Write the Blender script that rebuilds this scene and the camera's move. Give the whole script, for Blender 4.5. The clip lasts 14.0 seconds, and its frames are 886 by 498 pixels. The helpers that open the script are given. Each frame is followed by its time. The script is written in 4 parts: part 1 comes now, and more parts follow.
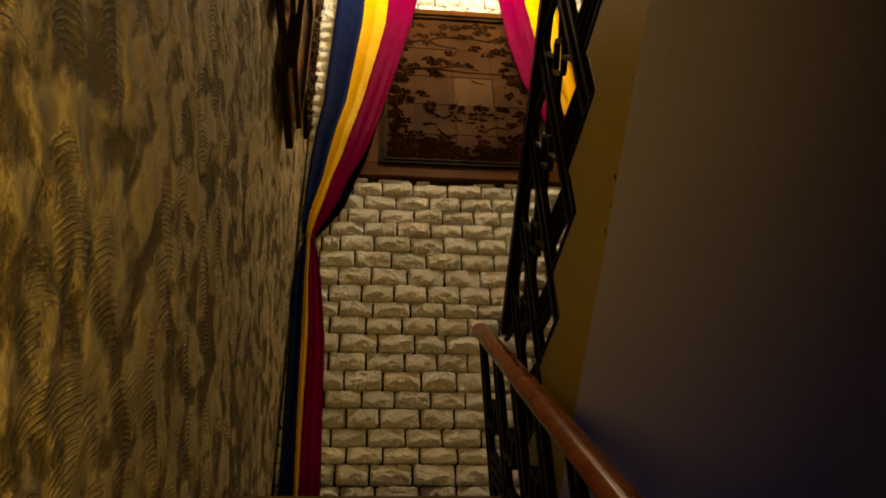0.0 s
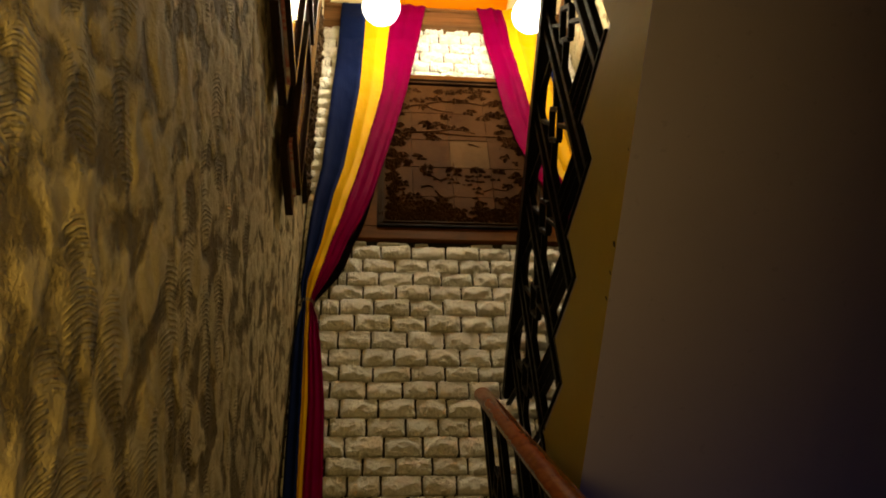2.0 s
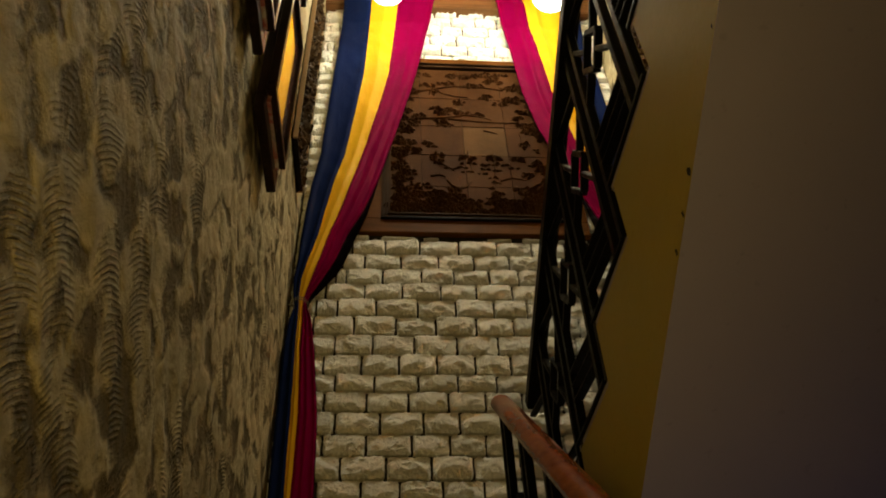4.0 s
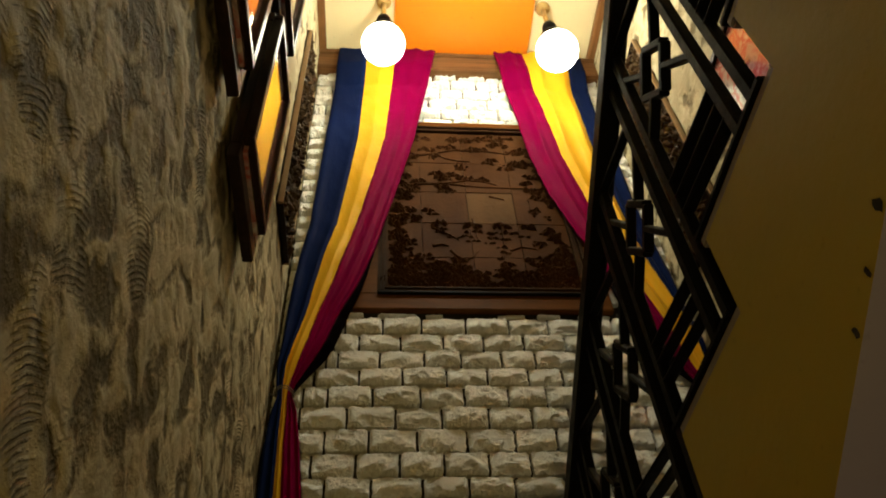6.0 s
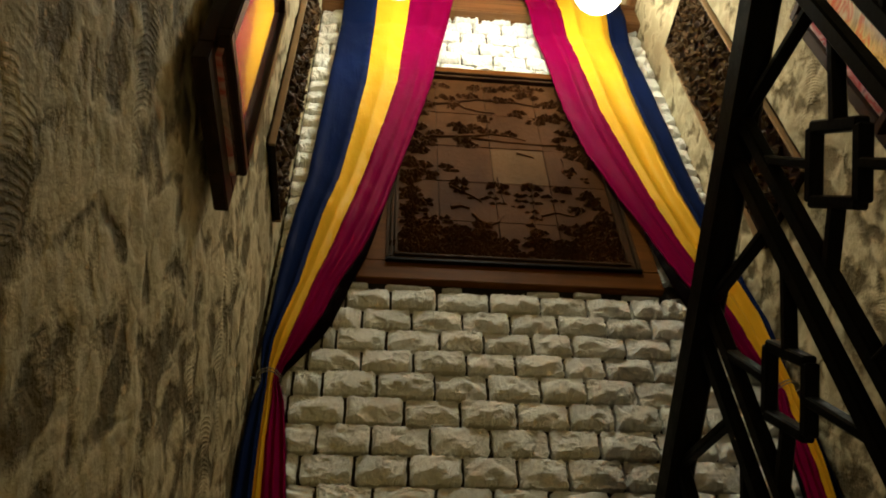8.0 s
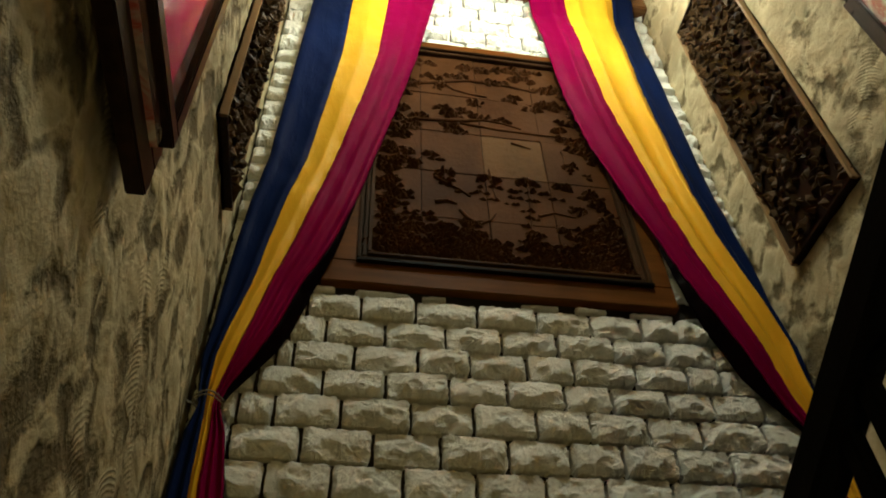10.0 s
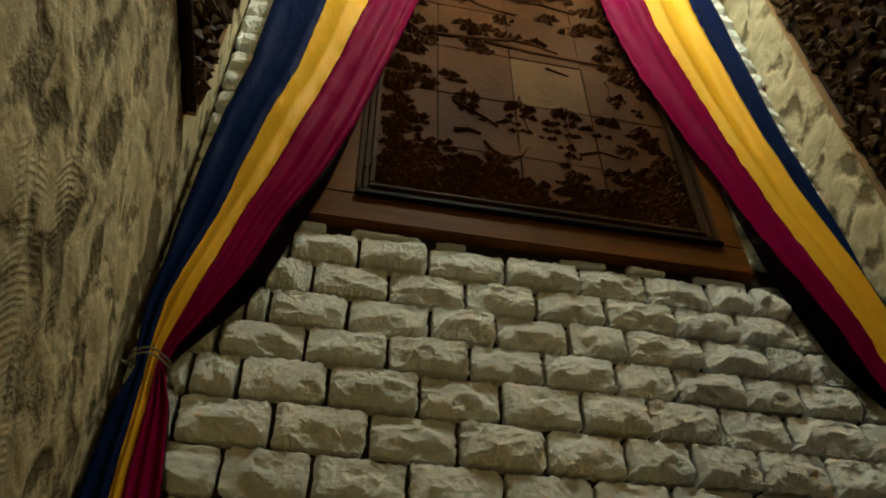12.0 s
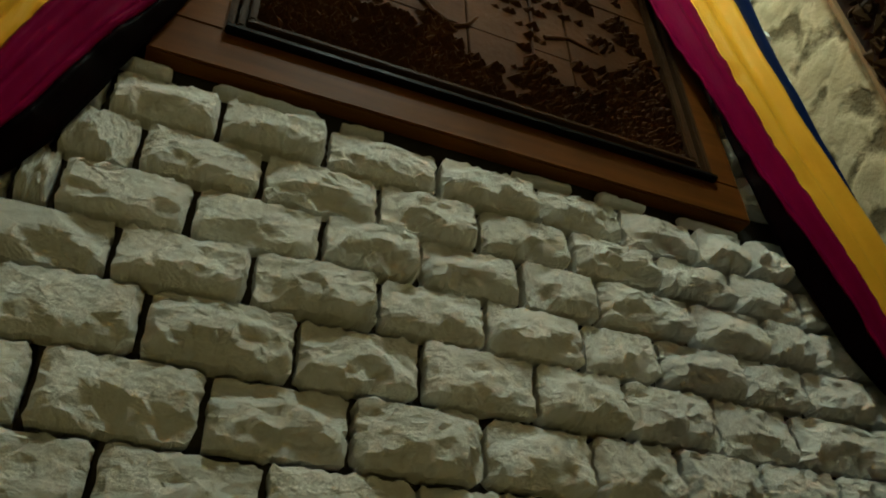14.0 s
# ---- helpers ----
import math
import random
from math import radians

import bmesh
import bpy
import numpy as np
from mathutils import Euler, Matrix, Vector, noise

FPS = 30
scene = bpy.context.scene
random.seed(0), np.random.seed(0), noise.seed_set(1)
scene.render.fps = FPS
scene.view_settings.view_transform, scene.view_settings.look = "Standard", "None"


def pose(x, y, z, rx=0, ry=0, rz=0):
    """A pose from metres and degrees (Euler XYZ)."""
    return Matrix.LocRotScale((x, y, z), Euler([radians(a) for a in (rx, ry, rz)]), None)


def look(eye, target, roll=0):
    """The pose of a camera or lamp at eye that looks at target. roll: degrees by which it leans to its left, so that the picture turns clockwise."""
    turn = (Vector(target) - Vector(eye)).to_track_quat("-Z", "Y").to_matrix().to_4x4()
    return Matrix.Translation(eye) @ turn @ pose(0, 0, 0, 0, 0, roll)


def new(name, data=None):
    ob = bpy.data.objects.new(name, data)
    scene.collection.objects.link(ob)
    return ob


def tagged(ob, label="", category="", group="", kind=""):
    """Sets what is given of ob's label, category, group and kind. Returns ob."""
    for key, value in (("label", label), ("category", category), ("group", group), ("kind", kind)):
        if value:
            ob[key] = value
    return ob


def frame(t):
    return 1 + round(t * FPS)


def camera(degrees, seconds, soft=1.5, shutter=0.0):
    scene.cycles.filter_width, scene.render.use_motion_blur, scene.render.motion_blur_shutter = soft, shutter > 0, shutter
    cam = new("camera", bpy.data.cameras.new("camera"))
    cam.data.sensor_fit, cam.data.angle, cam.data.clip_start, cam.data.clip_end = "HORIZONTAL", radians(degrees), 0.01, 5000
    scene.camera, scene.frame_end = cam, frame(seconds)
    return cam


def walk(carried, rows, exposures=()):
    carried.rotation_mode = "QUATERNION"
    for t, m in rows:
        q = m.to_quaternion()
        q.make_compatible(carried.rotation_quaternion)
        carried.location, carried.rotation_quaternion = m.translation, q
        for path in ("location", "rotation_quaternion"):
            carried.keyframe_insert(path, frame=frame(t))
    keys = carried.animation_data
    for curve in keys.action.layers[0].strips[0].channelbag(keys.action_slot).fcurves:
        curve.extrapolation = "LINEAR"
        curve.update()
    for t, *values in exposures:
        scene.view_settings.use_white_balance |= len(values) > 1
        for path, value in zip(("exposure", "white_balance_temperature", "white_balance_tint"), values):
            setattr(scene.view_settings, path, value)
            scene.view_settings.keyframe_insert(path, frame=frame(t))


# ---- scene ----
cam = camera(60.9, 14.0, soft=1.9)
PATH = [
    (0, (-0.376, -0.103, 0.857), (-0.179, 1.497, 2.04), -2.4),
    (0.5, (-0.389, -0.103, 0.872), (-0.167, 1.452, 2.11), -3.4),
    (1, (-0.388, -0.119, 0.874), (-0.158, 1.4, 2.154), -3.6),
    (1.5, (-0.389, -0.142, 0.864), (-0.175, 1.353, 2.176), -3.4),
    (2, (-0.389, -0.131, 0.875), (-0.188, 1.375, 2.175), -3.7),
    (4.5, (-0.279, 0.505, 1.19), (-0.148, 1.941, 2.576), -2.6),
    (5, (-0.274, 0.587, 1.259), (-0.16, 1.925, 2.742), -2.7),
    (5.5, (-0.297, 0.694, 1.362), (-0.146, 1.992, 2.877), -4.2),
    (6, (-0.32, 0.741, 1.451), (-0.153, 2.067, 2.939), -4.4),
    (6.5, (-0.339, 0.84, 1.499), (-0.169, 2.16, 2.992), -4.3),
    (7, (-0.313, 0.988, 1.636), (-0.177, 2.356, 3.088), -3.3),
    (7.5, (-0.328, 1.073, 1.762), (-0.183, 2.487, 3.17), -2.1),
    (8, (-0.364, 1.188, 1.878), (-0.191, 2.568, 3.315), -2.3),
    (8.5, (-0.372, 1.291, 1.989), (-0.163, 2.648, 3.444), -3.1),
    (11, (-0.382, 1.733, 2.423), (-0.101, 3.132, 3.824), -2.2),
    (11.5, (-0.422, 1.892, 2.518), (-0.126, 3.282, 3.926), -2.5),
    (12, (-0.379, 1.987, 2.585), (-0.084, 3.42, 3.948), -0.3),
    (12.5, (-0.365, 2.114, 2.659), (0.003, 3.613, 3.931), -0.8),
    (13, (-0.33, 2.256, 2.809), (-0.004, 3.72, 4.132), 0.4),
    (13.5, (-0.332, 2.355, 2.897), (0.084, 3.805, 4.211), 0.2),
    (14, (-0.316, 2.525, 2.984), (0.327, 3.978, 4.198), -1.6),
]
walk(cam, [(t, look(eye, target, roll)) for t, eye, target, roll in PATH],
     [(0.0, -0.10, 9300, 24), (2.0, -0.05, 8300, 22), (4.5, 0.03, 7100, 15), (8.5, -0.05, 6400, 13), (11.0, -0.07, 6050, 5), (13.0, -0.08, 5800, 2), (14.0, -0.08, 5500, -3)])
# ---------------------------------------------------------------- light
world = bpy.data.worlds.new("world")
scene.world = world
world.use_nodes = True
world.node_tree.nodes["Background"].inputs[0].default_value = (0.5, 0.48, 0.7, 1)
world.node_tree.nodes["Background"].inputs[1].default_value = 0.002
GLOBE_POWER = 17.0
FILL_GLOBE_POWER = 130.0
HALL_POWER = 8.5
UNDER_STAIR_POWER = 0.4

# ---------------------------------------------------------------- node helpers


class Nodes:
    def __init__(self, name):
        self.mat = bpy.data.materials.new(name)
        self.mat.use_nodes = True
        self.t = self.mat.node_tree
        self.bsdf = self.t.nodes["Principled BSDF"]
        self.co = self.t.nodes.new("ShaderNodeTexCoord")
        self.obj = self.co.outputs["Object"]

    def put(self, socket, value):
        if hasattr(value, "is_linked"):
            self.t.links.new(value, socket)
        elif isinstance(value, (tuple, list)) and len(value) == 3 and socket.type == "RGBA":
            socket.default_value = (*value, 1)
        else:
            socket.default_value = value

    def math(self, op, a, b=0.0, c=0.0):
        n = self.t.nodes.new("ShaderNodeMath")
        n.operation = op
        for i, v in enumerate((a, b, c)):
            self.put(n.inputs[i], v)
        return n.outputs[0]

    def scaled(self, v, s):
        n = self.t.nodes.new("ShaderNodeVectorMath")
        n.operation = "MULTIPLY"
        self.put(n.inputs[0], v)
        n.inputs[1].default_value = s
        return n.outputs[0]

    def vec(self, op, a, b):
        n = self.t.nodes.new("ShaderNodeVectorMath")
        n.operation = op
        self.put(n.inputs[0], a)
        self.put(n.inputs[1], b)
        return n.outputs["Value" if op in ("LENGTH", "DISTANCE") else 0]

    def noise(self, scale, detail=4.0, rough=0.55, v=None, out="Fac", distortion=0.0):
        n = self.t.nodes.new("ShaderNodeTexNoise")
        self.put(n.inputs["Vector"], v or self.obj)
        n.inputs["Scale"].default_value = scale
        n.inputs["Detail"].default_value = detail
        n.inputs["Roughness"].default_value = rough
        n.inputs["Distortion"].default_value = distortion
        return n.outputs[out]

    def ramp(self, fac, stops):
        n = self.t.nodes.new("ShaderNodeValToRGB")
        self.put(n.inputs[0], fac)
        e = n.color_ramp.elements
        while len(e) < len(stops):
            e.new(0.5)
        for k, (p, c) in zip(e, stops):
            k.position = p
            k.color = (*c, 1) if isinstance(c, tuple) else (c, c, c, 1)
        return n.outputs[0]

    def mix(self, fac, a, b, how="MIX"):
        n = self.t.nodes.new("ShaderNodeMix")
        n.data_type = "RGBA"
        n.blend_type = how
        self.put(n.inputs[0], fac)
        self.put(n.inputs[6], a)
        self.put(n.inputs[7], b)
        return n.outputs[2]

    def bump(self, height, strength=0.5, distance=0.01, under=None):
        n = self.t.nodes.new("ShaderNodeBump")
        self.put(n.inputs["Height"], height)
        n.inputs["Strength"].default_value = strength
        n.inputs["Distance"].default_value = distance
        if under:
            self.put(n.inputs["Normal"], under)
        return n.outputs[0]

    def random(self):
        return self.t.nodes.new("ShaderNodeObjectInfo").outputs["Random"]

    def island(self):
        return self.t.nodes.new("ShaderNodeNewGeometry").outputs["Random Per Island"]

    def done(self, color, rough, normal=None, metal=0.0, spec=None, coat=None, sheen=None):
        self.put(self.bsdf.inputs["Base Color"], color)
        self.put(self.bsdf.inputs["Roughness"], rough)
        self.put(self.bsdf.inputs["Metallic"], metal)
        if normal:
            self.put(self.bsdf.inputs["Normal"], normal)
        if spec is not None:
            self.bsdf.inputs["Specular IOR Level"].default_value = spec
        if coat is not None:
            self.bsdf.inputs["Coat Weight"].default_value = coat
            self.bsdf.inputs["Coat Roughness"].default_value = 0.12
        if sheen is not None:
            self.bsdf.inputs["Sheen Weight"].default_value = sheen
        return self.mat


# ---------------------------------------------------------------- materials
def plaster_material():
    """Trowelled plaster: a pale smooth skim over brown hollows, with strokes of a notched comb in stacked arches.
    The mason worked leaning up the stairs, so that all strokes run up and back at 45 degrees."""
    n = Nodes("combed_plaster")
    split = n.t.nodes.new("ShaderNodeSeparateXYZ")
    n.put(split.inputs[0], n.obj)
    y, z = split.outputs[1], split.outputs[2]
    flat = n.t.nodes.new("ShaderNodeCombineXYZ")
    n.put(flat.inputs[0], n.math("MULTIPLY", n.math("ADD", z, y), 0.7071))
    n.put(flat.inputs[1], n.math("MULTIPLY", n.math("SUBTRACT", z, y), 0.7071))
    p = flat.outputs[0]
    wob = n.noise(7.0, 3.0, 0.6, v=p, out="Color")
    q = n.vec("ADD", p, n.scaled(wob, (0.06, 0.06, 0.0)))
    rag = n.noise(60.0, 4.0, 0.65, v=p)
    streak = n.noise(1.0, 4.0, 0.6, v=n.scaled(q, (17.0, 12.0, 1.0)))
    # leaf-shaped hollows with torn edges
    dab = n.noise(1.0, 2.2, 0.5, v=n.scaled(q, (8.5, 8.0, 1.0)), distortion=0.4)
    wide = n.noise(2.6, 3.0, 0.55, v=p)
    torn = n.math("ADD", n.math("MULTIPLY", dab, 0.72), n.math("MULTIPLY", wide, 0.28))
    torn = n.math("ADD", torn, n.math("MULTIPLY", n.math("SUBTRACT", rag, 0.5), 0.10))
    torn = n.math("ADD", torn, n.math("MULTIPLY", n.math("SUBTRACT", streak, 0.5), 0.13))
    # smoother under the ceiling than lower down
    calm = n.ramp(n.math("MULTIPLY", z, 0.2), [(0.84, 0.0), (1.05, 0.05)])
    torn = n.math("ADD", torn, calm)
    skin = n.ramp(torn, [(0.425, 0.0), (0.455, 0.3), (0.48, 0.75), (0.515, 1.0)])
    crest = n.ramp(torn, [(0.49, 0.0), (0.53, 1.0), (0.60, 0.0)])
    # comb strokes: one to a cell, its teeth leaving arches
    cell = n.t.nodes.new("ShaderNodeTexVoronoi")
    cell.voronoi_dimensions = "2D"
    n.put(cell.inputs["Vector"], n.scaled(n.vec("ADD", p, n.scaled(wob, (0.03, 0.03, 0.0))), (1.0, 0.6, 1.0)))
    cell.inputs["Scale"].default_value = 6.4
    cell.inputs["Randomness"].default_value = 0.85
    sep = n.t.nodes.new("ShaderNodeSeparateColor")
    n.put(sep.inputs[0], cell.outputs["Color"])
    d = n.vec("SUBTRACT", n.vec("ADD", p, n.scaled(wob, (0.03, 0.022, 0.0))), n.scaled(cell.outputs["Position"], (1.0, 1.6667, 1.0)))
    local = n.t.nodes.new("ShaderNodeSeparateXYZ")
    n.put(local.inputs[0], d)
    across = local.outputs[0]
    bow = n.math("MULTIPLY", n.math("MULTIPLY", across, across), n.math("MULTIPLY_ADD", sep.outputs[2], 3.0, 3.0))
    comb = n.math("SINE", n.math("MULTIPLY", n.math("ADD", local.outputs[1], bow), 505.0))
    stroke = n.ramp(n.math("MULTIPLY", n.math("ABSOLUTE", across), 10.0), [(0.42, 1.0), (0.68, 0.0)])
    # the lower wall was combed more than the upper
    lower = n.ramp(n.math("MULTIPLY", z, 0.2), [(0.30, 1.0), (0.42, 0.6), (0.60, 0.25)])
    pick = n.ramp(n.math("ADD", n.math("MULTIPLY", sep.outputs[0], 0.5), n.math("MULTIPLY", lower, 0.5)), [(0.56, 0.0), (0.66, 1.0)])
    patch = n.ramp(n.noise(9.0, 4.0, 0.6, v=p), [(0.45, 0.0), (0.55, 1.0)])
    mask = n.math("MULTIPLY", n.math("MULTIPLY", pick, stroke), n.math("MULTIPLY", patch, n.ramp(rag, [(0.28, 0.4), (0.48, 1.0)])))
    teeth = n.math("MULTIPLY", n.ramp(n.math("MULTIPLY_ADD", comb, 0.5, 0.5), [(0.25, 0.0), (0.85, 1.0)]), mask)
    skim = n.mix(n.noise(3.0, 3.0, v=p), (0.48, 0.405, 0.25), (0.385, 0.32, 0.195))
    skim = n.mix(n.math("MULTIPLY", crest, 0.55), skim, (0.66, 0.57, 0.375))
    dark = n.mix(n.noise(6.0, 3.0, v=p), (0.10, 0.077, 0.037), (0.19, 0.152, 0.088))
    cloud = n.ramp(n.noise(1.5, 3.0, 0.6, v=p), [(0.36, 0.55), (0.56, 1.0)])
    col = n.mix(n.math("MULTIPLY", skin, cloud), dark, skim)
    pits = n.math("MULTIPLY", n.ramp(n.noise(70.0, 3.0, 0.6, v=p), [(0.58, 0.0), (0.66, 0.7)]), n.ramp(skin, [(0.1, 1.0), (0.9, 0.08)]))
    col = n.mix(pits, col, (0.085, 0.066, 0.034))
    # groove shade and ridge highlights of the comb marks are put into the colour
    col = n.mix(n.math("MULTIPLY", n.math("SUBTRACT", mask, teeth), 0.5), col, (0.13, 0.103, 0.056))
    col = n.mix(n.math("MULTIPLY", teeth, 0.35), col, (0.56, 0.49, 0.32))
    b = n.bump(teeth, 1.0, 0.008)
    b = n.bump(torn, 1.0, 0.034, b)
    b = n.bump(skin, 0.8, 0.006, b)
    b = n.bump(n.math("MULTIPLY", rag, n.ramp(skin, [(0.2, 1.0), (1.0, 0.1)])), 0.4, 0.009, b)
    return n.done(col, 0.75, b, spec=0.1)


def stone_material():
    n = Nodes("split_stone")
    r = n.random()
    i = n.island()
    tone = n.mix(r, (0.80, 0.79, 0.74), (0.94, 0.93, 0.885))
    tone = n.mix(n.math("MULTIPLY", i, 0.15), tone, (0.56, 0.53, 0.44))
    big = n.noise(9.0, 3.0)
    tone = n.mix(n.ramp(big, [(0.50, 0.0), (0.8, 0.35)]), tone, (0.50, 0.46, 0.36))
    rust = n.ramp(n.noise(4.5, 5.0, 0.65), [(0.62, 0.0), (0.74, 0.35)])
    tone = n.mix(rust, tone, (0.52, 0.42, 0.27))
    grit = n.noise(170.0, 4.0, 0.7)
    tone = n.mix(n.ramp(grit, [(0.3, 0.35), (0.5, 0.0)]), tone, (0.40, 0.36, 0.28))
    b = n.bump(n.noise(7.0, 5.0, 0.62, distortion=0.6), 0.55, 0.022)
    b = n.bump(n.noise(30.0, 7.0, 0.72, distortion=0.4), 0.8, 0.010, b)
    b = n.bump(grit, 0.4, 0.003, b)
    return n.done(tone, 0.9, b, spec=0.05)


def mortar_material():
    n = Nodes("dark_mortar")
    c = n.mix(n.noise(30.0), (0.02, 0.017, 0.014), (0.06, 0.05, 0.04))
    return n.done(c, 0.95, n.bump(n.noise(90.0), 0.6, 0.005), spec=0.1)


def paint_material(name, a, b, rough=0.6, scale=3.0):
    n = Nodes(name)
    c = n.mix(n.noise(scale, 5.0, 0.6), a, b)
    spots = n.ramp(n.noise(38.0, 3.0), [(0.66, 0.0), (0.72, 0.35)])
    c = n.mix(spots, c, tuple(0.6 * v for v in a))
    nb = n.bump(n.noise(60.0, 4.0), 0.18, 0.004)
    nb = n.bump(n.noise(5.0, 2.0), 0.25, 0.01, nb)
    return n.done(c, rough, nb, spec=0.3)


def wood_material(name, dark, light, rough=0.35, axis=2, coat=0.3):
    n = Nodes(name)
    s = [26.0, 26.0, 26.0]
    s[axis] = 1.6
    grain = n.noise(1.0, 5.0, 0.6, v=n.scaled(n.obj, tuple(s)), distortion=0.8)
    c = n.mix(n.ramp(grain, [(0.3, 0.0), (0.7, 1.0)]), dark, light)
    c = n.mix(n.ramp(n.noise(7.0, 4.0), [(0.55, 0.0), (0.8, 0.4)]), c, tuple(0.4 * v for v in dark))
    return n.done(c, rough, n.bump(grain, 0.15, 0.002), coat=coat, spec=0.06)


def iron_material():
    n = Nodes("black_iron")
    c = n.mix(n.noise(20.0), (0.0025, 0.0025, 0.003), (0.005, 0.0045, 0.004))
    r = n.ramp(n.noise(35.0), [(0.3, 0.3), (0.7, 0.5)])
    return n.done(c, r, n.bump(n.noise(120.0), 0.25, 0.002), spec=0.03)


def satin_material(name, a, b, gloss=0.02):
    n = Nodes(name)
    weave = n.noise(1.0, 2.0, v=n.scaled(n.obj, (900.0, 900.0, 160.0)))
    c = n.mix(n.noise(4.0, 3.0), a, b)
    crease = n.noise(1.0, 4.0, 0.6, v=n.scaled(n.obj, (16.0, 5.0, 5.0)), distortion=0.25)
    nb = n.bump(crease, 0.4, 0.02)
    nb = n.bump(weave, 0.12, 0.001, nb)
    n.put(n.bsdf.inputs["Specular Tint"], tuple(min(1.0, 4.0 * v + 0.25) for v in a))
    return n.done(c, 0.42, nb, spec=gloss)


def relief_material(name, low, high, rough=0.55):
    n = Nodes(name)
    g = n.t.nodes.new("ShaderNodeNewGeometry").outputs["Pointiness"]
    c = n.mix(n.noise(6.0, 4.0), low, high)
    c = n.mix(n.math("MULTIPLY", n.island(), 0.4), c, low)
    c = n.mix(n.math("MULTIPLY", n.random(), 0.35), c, (0.105, 0.046, 0.017))
    c = n.mix(n.ramp(n.noise(2.6, 4.0, 0.6), [(0.40, 0.6), (0.60, 0.0)]), c, tuple(0.45 * v for v in low))
    # shade in the carved hollows, put into the colour by concavity
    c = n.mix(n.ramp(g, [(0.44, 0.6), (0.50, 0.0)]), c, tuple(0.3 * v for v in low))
    nb = n.bump(n.noise(55.0, 5.0, 0.6), 0.45, 0.005)
    return n.done(c, rough, nb, spec=0.02)


def print_material():
    """A dim printed picture behind glass."""
    n = Nodes("picture_print")
    c = n.ramp(n.noise(7.0, 4.0, 0.6, distortion=1.0),
               [(0.30, (0.05, 0.03, 0.05)), (0.45, (0.30, 0.22, 0.20)), (0.55, (0.28, 0.05, 0.05)), (0.68, (0.42, 0.37, 0.34))])
    return n.done(c, 0.05, spec=1.0, coat=1.0)


def glow_material(name, color, strength):
    n = Nodes(name)
    n.put(n.bsdf.inputs["Emission Color"], color)
    n.bsdf.inputs["Emission Strength"].default_value = strength
    return n.done((0.9, 0.88, 0.82), 0.2)


PLASTER = plaster_material()
STONE = stone_material()
MORTAR = mortar_material()
CREAM = paint_material("cream_ceiling_paint", (0.78, 0.66, 0.40), (0.72, 0.60, 0.36))
ORANGE = paint_material("orange_ceiling_paint", (0.80, 0.21, 0.010), (0.76, 0.19, 0.008), 0.4)
OCHRE = paint_material("ochre_stair_paint", (0.39, 0.285, 0.028), (0.33, 0.24, 0.022), 0.5)
LILAC = paint_material("lilac_grey_paint", (0.30, 0.272, 0.36), (0.26, 0.238, 0.315), 0.7)
TREAD = paint_material("speckled_stone_tread", (0.16, 0.13, 0.11), (0.24, 0.2, 0.17), 0.3, 40.0)
BEAM = wood_material("brown_beam_wood", (0.10, 0.045, 0.018), (0.20, 0.095, 0.038), 0.5, 0, 0.1)
TRIM = wood_material("brown_trim_wood", (0.16, 0.07, 0.025), (0.28, 0.13, 0.05), 0.45, 1, 0.1)
PANEL_WOOD = wood_material("varnished_frame_wood", (0.065, 0.021, 0.0027), (0.118, 0.041, 0.0055), 0.5, 0, 0.0)
RAIL_WOOD = wood_material("red_brown_handrail_wood", (0.15, 0.028, 0.005), (0.27, 0.065, 0.011), 0.25, 1, 0.25)
FRAME_WOOD = wood_material("dark_picture_wood", (0.008, 0.004, 0.003), (0.022, 0.011, 0.007), 0.35, 2, 0.12)
TAN_WOOD = wood_material("tan_panel_edge_wood", (0.20, 0.12, 0.06), (0.32, 0.20, 0.10), 0.5, 2, 0.1)
IRON = iron_material()
BLUE = satin_material("navy_satin", (0.004, 0.009, 0.042), (0.006, 0.013, 0.054), 0.01)
YELLOW = satin_material("golden_satin", (0.66, 0.35, 0.018), (0.58, 0.30, 0.013), 0.06)
SHADE_CLOTH = satin_material("black_shade_cloth", (0.0016, 0.0006, 0.0008), (0.003, 0.0008, 0.001))
MAGENTA = satin_material("magenta_satin", (0.18, 0.0009, 0.040), (0.125, 0.0007, 0.026), 0.012)
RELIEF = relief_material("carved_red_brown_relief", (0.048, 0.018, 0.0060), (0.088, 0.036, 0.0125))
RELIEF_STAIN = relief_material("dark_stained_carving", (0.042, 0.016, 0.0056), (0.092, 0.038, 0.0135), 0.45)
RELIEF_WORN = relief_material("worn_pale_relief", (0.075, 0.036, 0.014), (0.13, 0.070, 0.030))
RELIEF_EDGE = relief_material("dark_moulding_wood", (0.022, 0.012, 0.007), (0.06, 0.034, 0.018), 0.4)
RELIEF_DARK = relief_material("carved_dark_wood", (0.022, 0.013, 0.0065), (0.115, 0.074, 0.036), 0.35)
PRINT = print_material()
GLOBE = glow_material("opal_globe_glass", (0.95, 1.0, 0.78), GLOBE_POWER)
FILL_GLOBE = glow_material("unseen_fill_globe_glass", (0.95, 1.0, 0.78), FILL_GLOBE_POWER)
BRASS = wood_material("aged_brass", (0.30, 0.18, 0.06), (0.42, 0.27, 0.10), 0.35, 2, 0.1)
CORD = paint_material("grey_cord", (0.20, 0.18, 0.14), (0.14, 0.12, 0.09))


# ---------------------------------------------------------------- mesh helpers
def thing(name, at=(0, 0, 0), label="", category="", group="", kind=""):
    ob = new(name)
    ob.empty_display_size = 0.1
    ob.location = at
    return tagged(ob, label, category, group, kind)


